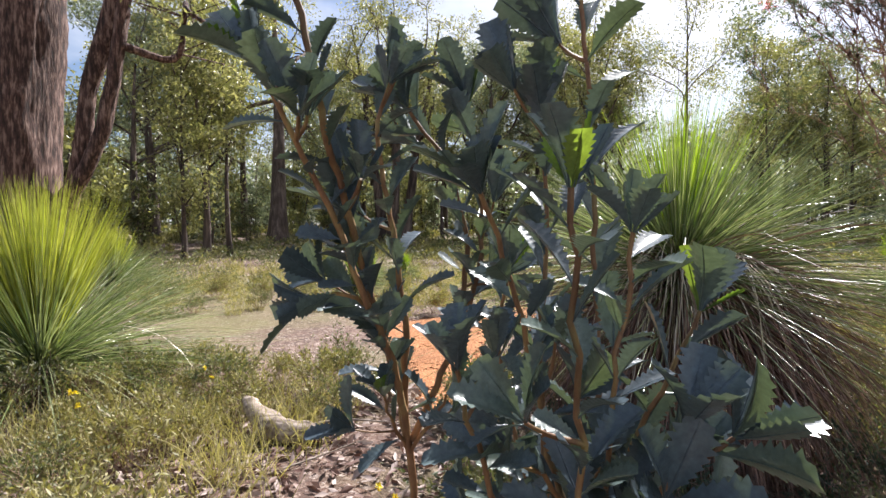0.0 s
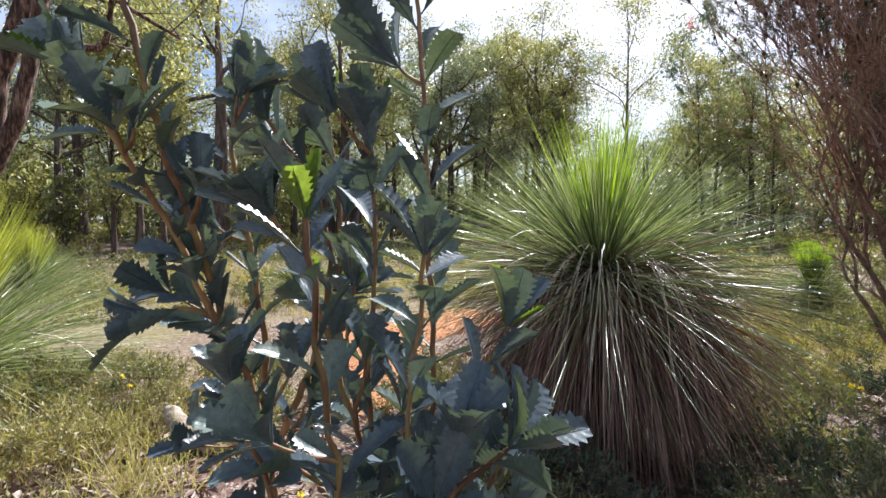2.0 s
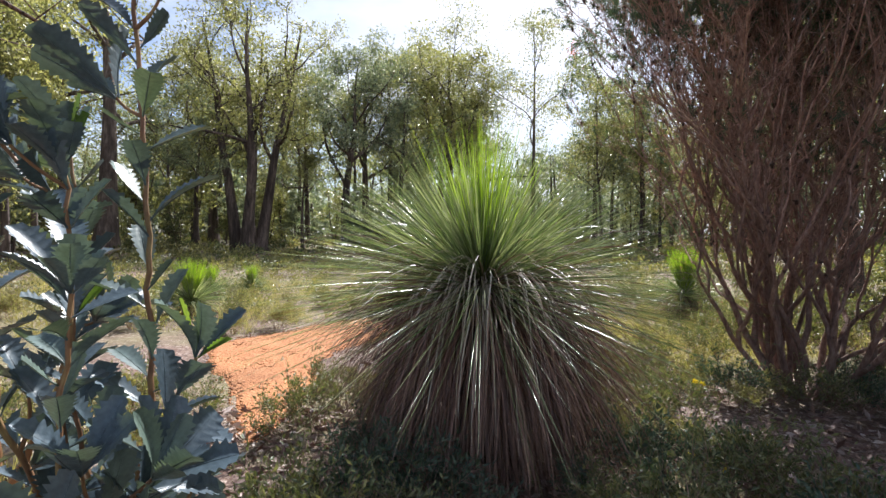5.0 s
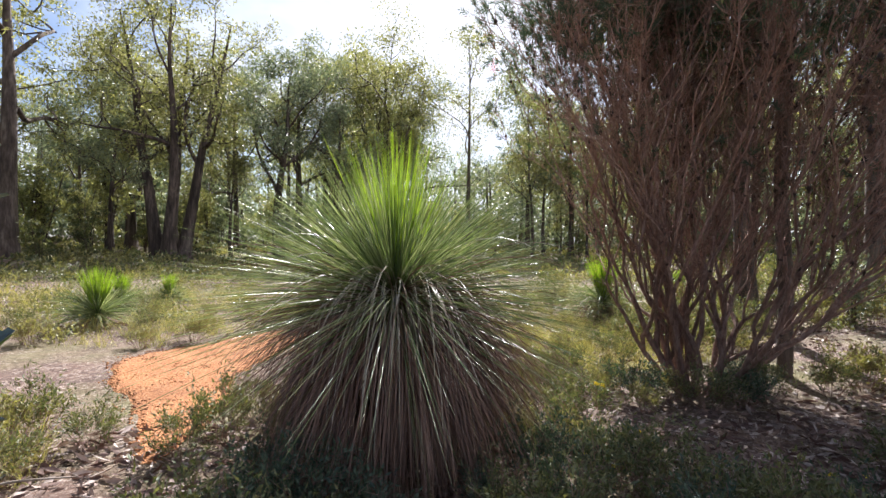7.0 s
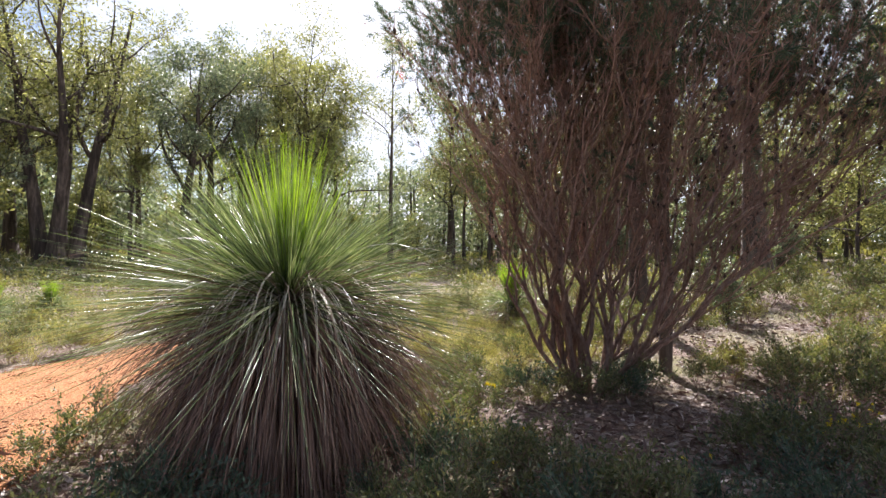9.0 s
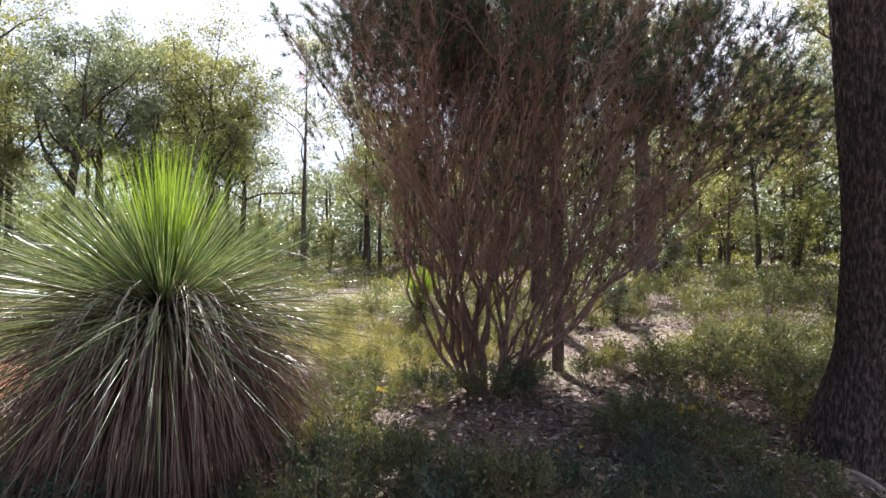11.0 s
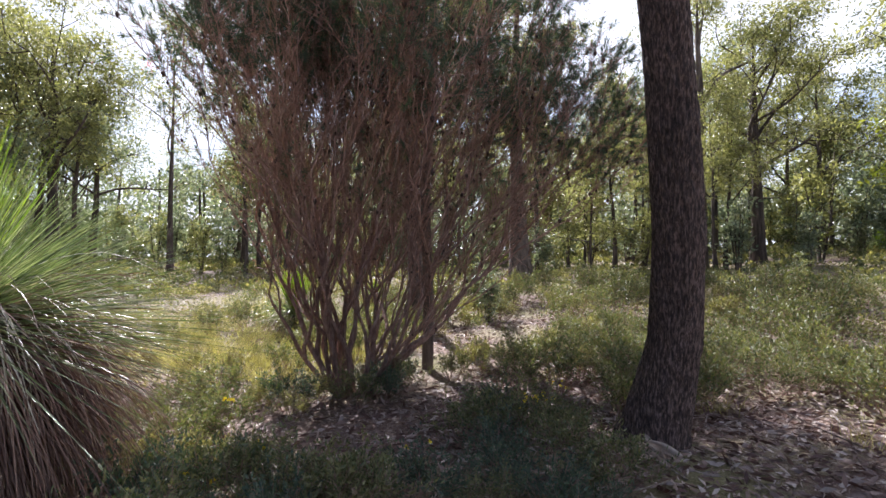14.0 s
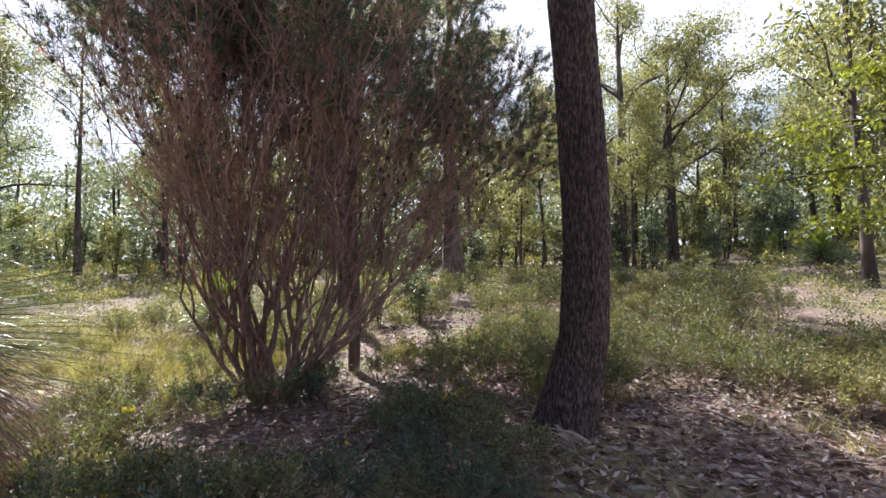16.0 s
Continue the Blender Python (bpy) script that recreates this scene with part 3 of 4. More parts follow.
def near_gum():
    """The jarrah beside the big shrub."""
    tree = thing("gum_tree", "leaning jarrah tree with dark rough fissured bark", "tree")
    p = smooth_path([(5.56, 0.33, -0.1), (5.53, 0.28, 0.1), (5.45, 0.1, 0.9), (5.32, 0.04, 1.8), (5.19, 0.06, 2.8), (5.07, 0.1, 3.7), (4.98, 0.1, 6.0), (5.1, 0.2, 9.0)], 300)
    z = p[:, 2]
    rad = np.interp(z, [-0.1, 0.15, 0.7, 1.6, 3.0, 5, 9], [0.34, 0.265, 0.215, 0.2, 0.185, 0.18, 0.11])
    rough_trunk("trunk", p, rad, M_BARK, tree, 110, 0.02, (30, 30, 8))
    rg = np.random.default_rng(5)
    ends = []
    for k in range(9):
        s = p[rg.integers(200, 300)]
        a = rg.uniform(0, 6.28)
        e = s + np.array([math.cos(a) * 2.4, math.sin(a) * 2.4, rg.uniform(1, 2.4)])
        m = (s + e) / 2 + rg.normal(0, 0.3, 3)
        lb = Build()
        tube(lb, smooth_path([s, m, e], 9), np.linspace(0.09, 0.03, 9), 8)
        part("limb", lb, M_BARK, tree)
        ends += [e, m, (m + e) / 2]
    c = Build()
    ends = np.array(ends)
    leaf_clumps(c, ends[rg.integers(0, len(ends), 60)] + rg.normal(0, 0.5, (60, 3)), 90, 0.42, 0.13, 0.035, rg)
    part("crown", c, M_EUC, tree)


def left_gum():
    """The large old tree with several red-barked stems behind the pale grass tree."""
    tree = thing("gum_tree", "old many-stemmed gum with red-brown stringy bark", "tree")
    o = np.array([-6.25, 6.7, 0])
    z0 = float(ground_z(-6.25, 6.7)) - 0.1
    main = smooth_path(o + np.array([(0.3, 0, z0), (0.28, 0, 1.2), (0.3, 0, 2.6), (0.42, 0.1, 4.5), (0.3, 0.2, 8)]), 110)
    rough_trunk("trunk", main, np.interp(main[:, 2], [0, 0.8, 2, 5, 8], [0.8, 0.62, 0.55, 0.52, 0.3]), M_REDBARK, tree, 72, 0.04, (12, 12, 1.6))
    bow = smooth_path([(-5.75, 6.7, 1.35), (-5.33, 6.7, 1.7), (-4.93, 6.7, 2.22), (-4.66, 6.7, 2.8), (-4.49, 6.7, 3.57), (-4.4, 6.7, 4.18), (-4.29, 6.7, 4.75), (-4.2, 6.8, 6.5)], 80)
    rough_trunk("trunk", bow, np.interp(bow[:, 2], [1, 2, 4, 6.5], [0.16, 0.1, 0.085, 0.07]), M_REDBARK, tree, 36, 0.018, (18, 18, 3), 5)
    mid = smooth_path([(-5.4, 6.9, 1.5), (-5.2, 6.85, 2.03), (-5.0, 6.8, 2.73), (-4.92, 6.8, 3.42), (-4.75, 6.8, 3.87), (-4.57, 6.8, 4.3), (-4.45, 6.8, 4.8), (-4.5, 7, 7)], 80)
    rough_trunk("trunk", mid, np.interp(mid[:, 2], [1, 2, 3.4, 4.2, 7], [0.13, 0.09, 0.1, 0.15, 0.1]), M_REDBARK, tree, 36, 0.02, (18, 18, 3), 9)
    rg = np.random.default_rng(6)
    ends = []
    for s, e, r in (((1.85, 0, 3.95), (2.7, 0.1, 4.55), 0.06), ((2.7, 0.1, 4.55), (3.5, 0.2, 4.0), 0.04), ((1.7, 0.2, 6), (3.2, 1.0, 8.5), 0.08), ((0, 0.2, 7.5), (-1, 1.5, 11), 0.16), ((0, 0.2, 7.5), (1.5, -1, 11), 0.16), ((1.7, 0.3, 6.5), (0.8, -0.6, 9), 0.07)):
        s, e = o + np.array(s), o + np.array(e)
        lb = Build()
        q = smooth_path([s, (s + e) / 2 + rg.normal(0, 0.18, 3), e], 10)
        tube(lb, q, np.linspace(r, r * 0.5, 10), 9)
        for k in range(5):
            j = rg.integers(3, 10)
            t = q[j] + unit(np.array([*rg.normal(0, 1, 2), rg.normal(0, 0.7)])) * rg.uniform(0.5, 1.1)
            tube(lb, [q[j], t], [r * 0.25, r * 0.1], 5)
            ends.append(t)
        part("limb", lb, M_REDBARK, tree)
    ends = np.array(ends)
    c = Build()
    leaf_clumps(c, ends[rg.integers(0, len(ends), 55)] + rg.normal(0, 0.3, (55, 3)), 40, 0.3, 0.11, 0.03, rg)
    part("crown", c, M_EUC, tree)


def slim_gum():
    tree = thing("gum_tree", "slim grey-barked gum standing behind the shrub", "tree")
    x, y = 6.55, 3.6
    p = smooth_path([(x, y, -0.05), (x + 0.02, y, 1.0), (x - 0.05, y + 0.05, 2.4), (x + 0.05, y, 4.5), (x + 0.1, y + 0.1, 9)], 40)
    b = Build()
    tube(b, p, np.linspace(0.085, 0.05, 40), 14)
    part("trunk", b, M_GREYBARK, tree)
    rg = np.random.default_rng(8)
    ends = []
    for k in range(14):
        s = p[rg.integers(31, 40)]
        e = s + np.array([rg.normal(0, 1.3), rg.normal(0, 1.3), rg.uniform(0.8, 1.8)])
        lb = Build()
        tube(lb, smooth_path([s, (s + e) / 2 + rg.normal(0, 0.15, 3), e], 7), np.linspace(0.035, 0.012, 7), 6)
        part("limb", lb, M_GREYBARK, tree)
        ends += [e, (s + e) / 2]
    # crown above the view, made extra dense to shade the litter in front
    c = Build()
    leaf_clumps(c, np.array(ends)[rg.integers(0, len(ends), 220)] + rg.normal(0, 0.4, (220, 3)), 70, 0.32, 0.1, 0.03, rg)
    part("crown", c, M_EUC, tree)


near_gum()
left_gum()
slim_gum()


# ---- grass trees ----
def hanging(b, start, way, ln, least, most, width, rg, segs=9):
    """Blades that spring out from the trunk and then hang under their own weight."""
    n = len(start)
    s = np.linspace(0, 1, segs + 1)
    p = np.zeros((n, segs + 1, 3))
    p[:, 0] = start
    d = way.copy()
    pull = least + (most - least) * rg.uniform(0, 1, (n, 1))
    for i in range(segs):
        d = unit(d + np.array([0, 0, -1.0]) * pull * (1.0 + 0.3 * i) + rg.normal(0, 0.045, (n, 3)))
        p[:, i + 1] = p[:, i] + d * ln[:, None] / segs
    p[..., 2] = np.maximum(p[..., 2], 0.01 + 0.03 * rg.uniform(0, 1, (n, 1)))
    side = unit(np.cross(way, rg.normal(size=(n, 3))))[:, None]
    wd = (width * (1 - 0.8 * s ** 2) * 0.5)[None, :, None]
    v = np.stack([p - side * wd, p + side * wd + np.array([0, 0, 0.001])], 2)
    i = np.arange(segs)
    q = np.stack([2 * i, 2 * i + 1, 2 * i + 3, 2 * i + 2], -1)
    b.add(v.reshape(-1, 3), (q[None] + (np.arange(n) * (segs + 1) * 2)[:, None, None]).reshape(-1, 4))


def grass_tree(m, label, trunk, green, dead, length, seed, young=0.12, droop=0.35, upright=0.0, width=0.0045, fresh=None):
    """A grass tree: short trunk, a fountain of thin needles and, where it has one, a skirt of dead ones."""
    rg = np.random.default_rng(seed)
    g = thing("grass_tree", label, "grass tree", m, "grass trees")
    t = Build()
    tube(t, smooth_path([(0, 0, -0.05), (0.01, 0, trunk * 0.5), (0, 0, trunk)], 8), np.interp(np.linspace(0, 1, 8), [0, 0.2, 0.85, 1], [0.17, 0.14, 0.14, 0.06]) * max(0.5, length), 14)
    part("trunk", t, M_CAPSULE, g)
    a = rg.uniform(0, 2 * np.pi, green)
    el = np.where(rg.random(green) < 0.8 - upright, rg.uniform(-14, 50, green), rg.uniform(35, 84, green)) + rg.normal(0, 4, green)
    a = a + 0.09 * np.sin(a * 23) + 0.05 * np.sin(a * 57)
    e = np.radians(el)
    way = np.stack([np.cos(a) * np.cos(e), np.sin(a) * np.cos(e), np.sin(e)], 1)
    base = np.array([0, 0, trunk]) + way * [0.07, 0.07, 0.05] + rg.normal(0, 0.012, (green, 3))
    b = Build()
    strips(b, base, way, length * rg.uniform(0.72, 1.05, green) * (1.22 - 0.46 * np.sin(e)), width, droop * length * rg.uniform(0.3, 1.1, green) * np.cos(e), 7, rg)
    part("needle_crown", b, M_NEEDLE, g)
    k = int(green * young)
    a, e = rg.uniform(0, 2 * np.pi, k), np.radians(rg.uniform(64, 89, k))
    way = np.stack([np.cos(a) * np.cos(e), np.sin(a) * np.cos(e), np.sin(e)], 1)
    b = Build()
    strips(b, np.array([0, 0, trunk]) + way * 0.05 + rg.normal(0, 0.02, (k, 3)), way, length * rg.uniform(0.55, 0.92, k), width * 1.15, 0.05 * length, 6, rg)
    part("young_needles", b, fresh or M_NEEDLE_YOUNG, g, "bright green young needles")
    if dead:
        a = rg.uniform(0, 2 * np.pi, 420)[rg.integers(0, 420, dead)] + rg.normal(0, 0.03, dead)
        f = rg.uniform(0, 1, dead) ** 1.3
        e = np.radians(rg.uniform(-8, 52, dead) - 40 * (1 - f))
        way = np.stack([np.cos(a) * np.cos(e), np.sin(a) * np.cos(e), np.sin(e)], 1)
        start = np.stack([0.1 * np.cos(a), 0.1 * np.sin(a), trunk - 0.08 - 0.45 * (1 - f) * rg.uniform(0.2, 1, dead)], 1)
        ln = length * rg.uniform(0.78, 1.08, dead)
        b = Build()
        hanging(b, start, way, ln, 0.05, 0.2, width * 1.2, rg)
        part("dead_skirt", b, M_DEAD, g, "hanging skirt of dry brown dead needles")
        k = dead // 9
        a, e = rg.uniform(0, 2 * np.pi, k), np.radians(rg.uniform(5, 46, k))
        way = np.stack([np.cos(a) * np.cos(e), np.sin(a) * np.cos(e), np.sin(e)], 1)
        b = Build()
        hanging(b, np.array([0, 0, trunk]) + way * 0.06, way, length * rg.uniform(0.55, 1.0, k), 0.08, 0.22, width * 1.5, rg)
        part("pale_needles", b, M_PALE, g, "pale grey dying needles")
    return g


grass_tree(at_ground(1.54, 3.17, 0), "large grass tree with green needle fountain and brown skirt", 1.12, 1650, 4200, 1.36, 41, 0.17, 0.1, 0.02, 0.007)
grass_tree(at_ground(-3.4, 4.05, 40), "pale yellow-green grass tree with upright needles", 0.25, 1500, 260, 1.85, 42, 1.0, 0.32, 0.14, 0.008, M_NEEDLE_PALE)
grass_tree(at_ground(-6.3, 9.2, 10), "pale yellow-green grass tree below an old gum", 0.2, 1500, 200, 1.3, 43, 0.6, 0.3, 0.2, 0.008, M_NEEDLE_PALE)
grass_tree(at_ground(7.0, 7.3, 0), "young grass tree with bright green upright needles", 0.4, 300, 300, 1.05, 44, 2.0, 0.5, 0.1, 0.011)
small = grass_tree(at_ground(-1.69, 9.42, 0), "small grass tree with spreading pale green needles", 0.2, 420, 80, 0.9, 45, 0.9, 0.35, 0.1, 0.011)
for x, y, s in ((-1.73, 11.38, 0.7), (-0.95, 11.97, 0.65), (24.7, -4.7, 1.5), (31.5, -3.9, 1.3), (11.5, 9.5, 0.7)):
    copy_thing(small, at_ground(x, y, 77 * s, s))


# ---- the big brown shrub ----
def big_shrub():
    rg = np.random.default_rng(51)
    base = np.array([5.0, 3.5, float(ground_z(5.0, 3.5))])
    shrub = thing("tall_shrub", "tall bottlebrush-like shrub, brown twigs below, dark tufts above", "shrub")
    root = base - np.array([0.02, -0.02, 1.0])
    tips, twig_at, twig_way = [], [], []
    for s in range(20):
        a = 2.4 * s + rg.normal(0, 0.2)
        out = ((s + 0.5) / 20) ** 0.42
        b = Build()
        p0 = base + np.array([math.cos(a), math.sin(a), 0]) * (0.04 + 0.11 * out) + [0, 0, -0.06]
        tilt = radians(46) * out
        way = np.array([math.cos(a) * math.sin(tilt), math.sin(a) * math.sin(tilt), math.cos(tilt)])
        reach = (5.0 - 0.7 * out ** 2) * rg.uniform(0.9, 1.04)
        todo = [(p0, way, rg.uniform(0.03, 0.046), 0)]
        while todo:
            p, d, r, lev = todo.pop()
            ln = rg.uniform(0.5, 0.85) * (0.8 if lev == 0 else 1.0)
            q = [p]
            for k in range(4):
                fan = unit(q[-1] - root)
                d = unit(d + 0.2 * (fan + [0.06, -0.06, 0.12]) + rg.normal(0, 0.19, 3))
                q.append(q[-1] + d * ln / 4)
            q = np.array(q)
            tube(b, q, np.linspace(r, r * 0.78, 5), 7 if lev < 2 else 4, False)
            for k in range(26 if lev > 1 else 7 if lev else 0):
                f = rg.uniform(0, 4)
                i = min(3, int(f))
                twig_at.append(q[i] + (q[i + 1] - q[i]) * (f - i))
                twig_way.append(unit(d + unit(q[i] - root)) + rg.normal(0, 0.58, 3))
            if np.linalg.norm(q[-1] - base) > reach or lev >= 8:
                tips.append((q[-1], d))
                continue
            for k in range(2 if rg.random() < (0.95 if lev < 3 else 0.48) else 1):
                todo.append((q[-1], unit(d + rg.normal(0, 0.3, 3) * [1, 1, 0.3]), max(0.0035, r * rg.uniform(0.6, 0.8)), lev + 1))
        part("stem", b, M_TWIG, shrub)
    twig_at, twig_way = np.array(twig_at), unit(np.array(twig_way))
    keep = rg.permutation(len(twig_at))[:22000]
    twig_at, twig_way = twig_at[keep], twig_way[keep]
    t = Build()
    strips(t, twig_at, twig_way, rg.uniform(0.14, 0.4, len(twig_at)), 0.008, -0.04, 2, rg, 0.5)
    part("twig_mass", t, M_TWIG, shrub, "fine dry brown twigs")
    # withered leaves along the twigs
    w = Build()
    n = len(twig_at) * 2
    at = np.repeat(twig_at + twig_way * 0.1, 2, 0) + np.repeat(twig_way, 2, 0) * rg.uniform(0, 0.3, (n, 1)) + rg.normal(0, 0.02, (n, 3))
    flakes(w, at, np.repeat(twig_way, 2, 0) + rg.normal(0, 0.9, (n, 3)), rg.uniform(0.02, 0.045, n), 0.009, rg)
    part("withered_leaves", w, M_WITHER, shrub, "withered brown leaves")
    c = Build()
    pick = rg.permutation(len(twig_at))[:1500]
    corner = np.array([[1, 0, 0], [0, 1, 0], [-1, 0, 0], [0, -1, 0], [0, 0, 1.6], [0, 0, -1.6]])
    tri = np.array([[0, 1, 4], [1, 2, 4], [2, 3, 4], [3, 0, 4], [1, 0, 5], [2, 1, 5], [3, 2, 5], [0, 3, 5]])
    v = (twig_at[pick])[:, None] + corner[None] * rg.uniform(0.012, 0.026, (1500, 1, 1))
    c.add(v.reshape(-1, 3), (tri[None] + (np.arange(1500) * 6)[:, None, None]).reshape(-1, 3))
    part("seed_capsule_mass", c, M_CAPSULE, shrub, "dark woody seed capsules")
    # needle tufts, most of them towards the top
    h = twig_at[:, 2] - base[2]
    sel = np.where(rg.random(len(h)) < np.clip((np.linalg.norm(twig_at - base, axis=1) - 3.3) / 1.6, np.where(h > 2.0, 0.03, 0), 0.46))[0]
    tp = np.concatenate([twig_at[sel] + twig_way[sel] * 0.3, np.array([p for p, _ in tips])])
    td = np.concatenate([twig_way[sel], np.array([d for _, d in tips])])
    per = 46
    n = len(tp) * per
    g = Build()
    flakes(g, np.repeat(tp, per, 0) - np.repeat(td, per, 0) * rg.uniform(0, 0.12, (n, 1)), np.repeat(td, per, 0) * 0.9 + rg.normal(0, 0.6, (n, 3)), rg.uniform(0.05, 0.085, n), 0.006, rg)
    part("needle_foliage", g, M_TUFT, shrub, "dark green needle tufts")

    r = Build()
    for c in ((3.28, 4.98, 3.72), (5.9, 3.2, 5.1)):
        flakes(r, np.repeat(np.array([c]), 60, 0) + rg.normal(0, 0.03, (60, 3)) * [1, 1, 2], sphere_ways(60, rg), 0.05, 0.006, rg)
    part("flower_spike", r, M_RED, shrub, "red brush flower")


big_shrub()


# ---- banksia shrubs beside the walk ----
def banksia_leaf_mesh(name, teeth, length, width, cup, bend, seed, mat):
    """A stiff wedge-shaped holly leaf with spiny teeth, cupped along a raised rib."""
    rg = np.random.default_rng(seed)
    prof_x = np.array([0.0, 0.06, 0.2, 0.4, 0.6, 0.78, 0.92, 1.0])
    prof_y = np.array([0.1, 0.14, 0.36, 0.7, 0.94, 1.0, 0.86, 0.3])
    edge = []
    for k in range(teeth):
        f0, f1 = 0.22 + 0.78 * k / teeth, 0.22 + 0.78 * (k + 0.62) / teeth
        edge.append((f0, np.interp(f0, prof_x, prof_y) * 0.74))
        edge.append((f1 + 0.02, np.interp(f1, prof_x, prof_y) * rg.uniform(1.0, 1.16)))
    rows_ = [(0.0, 0.07), (0.12, 0.12)] + edge + [(1.0, 0.04)]
    v = []
    for f, w in rows_:
        x = f * length
        half = w * width / 2
        lift = -bend * length * f * f
        v += [(-half, x, lift + cup * half * 1.0), (-half * 0.45, x, lift + cup * half * 0.3), (0, x, lift), (half * 0.45, x, lift + cup * half * 0.3), (half, x, lift + cup * half * 1.0)]
    b = Build()
    k = len(rows_)
    i, j = np.meshgrid(np.arange(k - 1), np.arange(4), indexing="ij")
    b.add(np.array(v), np.stack([i * 5 + j, i * 5 + j + 1, (i + 1) * 5 + j + 1, (i + 1) * 5 + j], -1).reshape(-1, 4))
    me = b.mesh(name, mat)
    # pale midrib, just proud of both faces
    rib = Build()
    path = np.array([(0, f * length, -bend * length * f * f) for f in np.linspace(0, 0.97, 7)])
    tube(rib, path, np.linspace(0.0011, 0.0004, 7), 4)
    nv = len(me.vertices)
    bm = bmesh.new()
    bm.from_mesh(me)
    tmp = rib.mesh("rib", M_RIB)
    bm.from_mesh(tmp)
    bm.faces.ensure_lookup_table()
    for f in bm.faces:
        f.material_index = 1 if f.verts[0].index >= nv else 0
        f.smooth = True
    bm.to_mesh(me)
    bm.free()
    bpy.data.meshes.remove(tmp)
    me.materials.append(M_RIB)
    return me


LEAVES = [banksia_leaf_mesh("leaf", t, ln, w, c, bd, i, M_BANKSIA) for i, (t, ln, w, c, bd) in enumerate(((7, 0.064, 0.031, 0.35, 0.1), (8, 0.072, 0.033, 0.5, 0.22), (7, 0.056, 0.029, 0.25, -0.08), (8, 0.078, 0.033, 0.45, 0.3)))]
YOUNG = [banksia_leaf_mesh("young_leaf", t, ln, w, c, bd, 9 + i, M_BANKSIA_YOUNG) for i, (t, ln, w, c, bd) in enumerate(((7, 0.056, 0.027, 0.3, 0.05), (7, 0.064, 0.03, 0.25, -0.05)))]


def put_leaf(me, at, way, normal, s, parent):
    y = Vector(way).normalized()
    z = Vector(normal)
    z = (z - y * z.dot(y)).normalized()
    x = y.cross(z)
    m = Matrix((x, y, z)).transposed().to_4x4()
    m.translation = at
    ob = new("leaf", me)
    ob.parent = parent
    ob.matrix_basis = m @ Matrix.Scale(s, 4)
    return ob


def banksia_stem(shrub, points, seed, thick=0.005, start=0.15, spacing=0.0075, size=1.0, young=3, whorl=9):
    """One leafy stem: leaves in a spiral along it, opening upwards, with a whorl at its tip."""
    rg = np.random.default_rng(seed)
    length = float(np.linalg.norm(np.diff(np.array(points), axis=0), axis=1).sum())
    k = max(10, int(length / 0.02))
    p = smooth_path(points, k)
    p[1:-1] += rg.normal(0, 0.0015, (k - 2, 3))
    b = Build()
    tube(b, p, np.linspace(thick, thick * 0.45, k), 8)
    stem = part("stem", b, M_STEM, shrub)
    tan = unit(np.gradient(p, axis=0))
    s, turn = start * length, rg.uniform(0, 6.28)
    todo = []
    while s < length - 0.004:
        todo.append((s / length, 0))
        s += 2.1 * spacing * rg.uniform(0.6, 1.5)
    todo += [(1.0, 1)] * whorl
    origin = {}
    for shoot in range(max(2, int((1 - start) * length / 0.15))):
        # short side shoots with a whorl of their own
        i = rg.integers(int(max(start, 0.1) * k), k - 1)
        a = rg.uniform(0, 6.28)
        u = unit(np.cross(tan[i], [0.3, 0.9, 0.2]))
        out = u * math.cos(a) + np.cross(tan[i], u) * math.sin(a)
        end = p[i] + out * rg.uniform(0.025, 0.05) + tan[i] * rg.uniform(0.02, 0.05)
        sb = Build()
        tube(sb, smooth_path([p[i], (p[i] + end) / 2 + out * 0.006, end], 6), np.linspace(thick * 0.5, thick * 0.3, 6), 6)
        part("side_shoot", sb, M_STEM, stem)
        for _ in range(5):
            origin[len(todo)] = (end, unit(out * 0.6 + tan[i]))
            todo.append((i / (k - 1), 1))
    for number, (f, tip) in enumerate(todo):
        i = min(k - 1, int(f * (k - 1)))
        turn += 2.4 + rg.normal(0, 0.3)
        spot, d = origin.get(number, (p[i], tan[i]))
        u = unit(np.cross(d, [0.3, 0.9, 0.2]))
        w = np.cross(d, u)
        radial = u * math.cos(turn) + w * math.sin(turn)
        opening = rg.uniform(0.2, 0.75) if tip else rg.uniform(0.35, 1.15)
        way = d * math.cos(opening) + radial * math.sin(opening)
        normal = d * math.sin(opening) - radial * math.cos(opening)
        normal = normal + rg.normal(0, 0.25, 3)
        fresh = tip and young > 0
        if fresh:
            young -= 1
        meshes = YOUNG if fresh else LEAVES
        put_leaf(meshes[rg.integers(0, len(meshes))], spot + radial * thick * 0.4, way, normal, size * rg.uniform(0.8, 1.28), stem)
    return stem


near_banksia = thing("banksia_shrub", "holly-leaved banksia shrub, stiff green toothed leaves with sky sheen painted blue", "shrub")
banksia_stem(near_banksia, [(0.12, 0.42, 0), (0.11, 0.4, 0.6), (0.102, 0.335, 1.1), (0.087, 0.306, 1.274), (0.078, 0.289, 1.363), (0.074, 0.281, 1.426)], 1, 0.0045, 0.7, 0.007, 0.62, 3, 8)
banksia_stem(near_banksia, [(0.12, 0.44, 0), (0.13, 0.42, 0.7), (0.135, 0.41, 1.112), (0.14, 0.396, 1.265), (0.148, 0.389, 1.35), (0.153, 0.39, 1.4)], 2, 0.0045, 0.7, 0.008, 0.83, 0, 9)
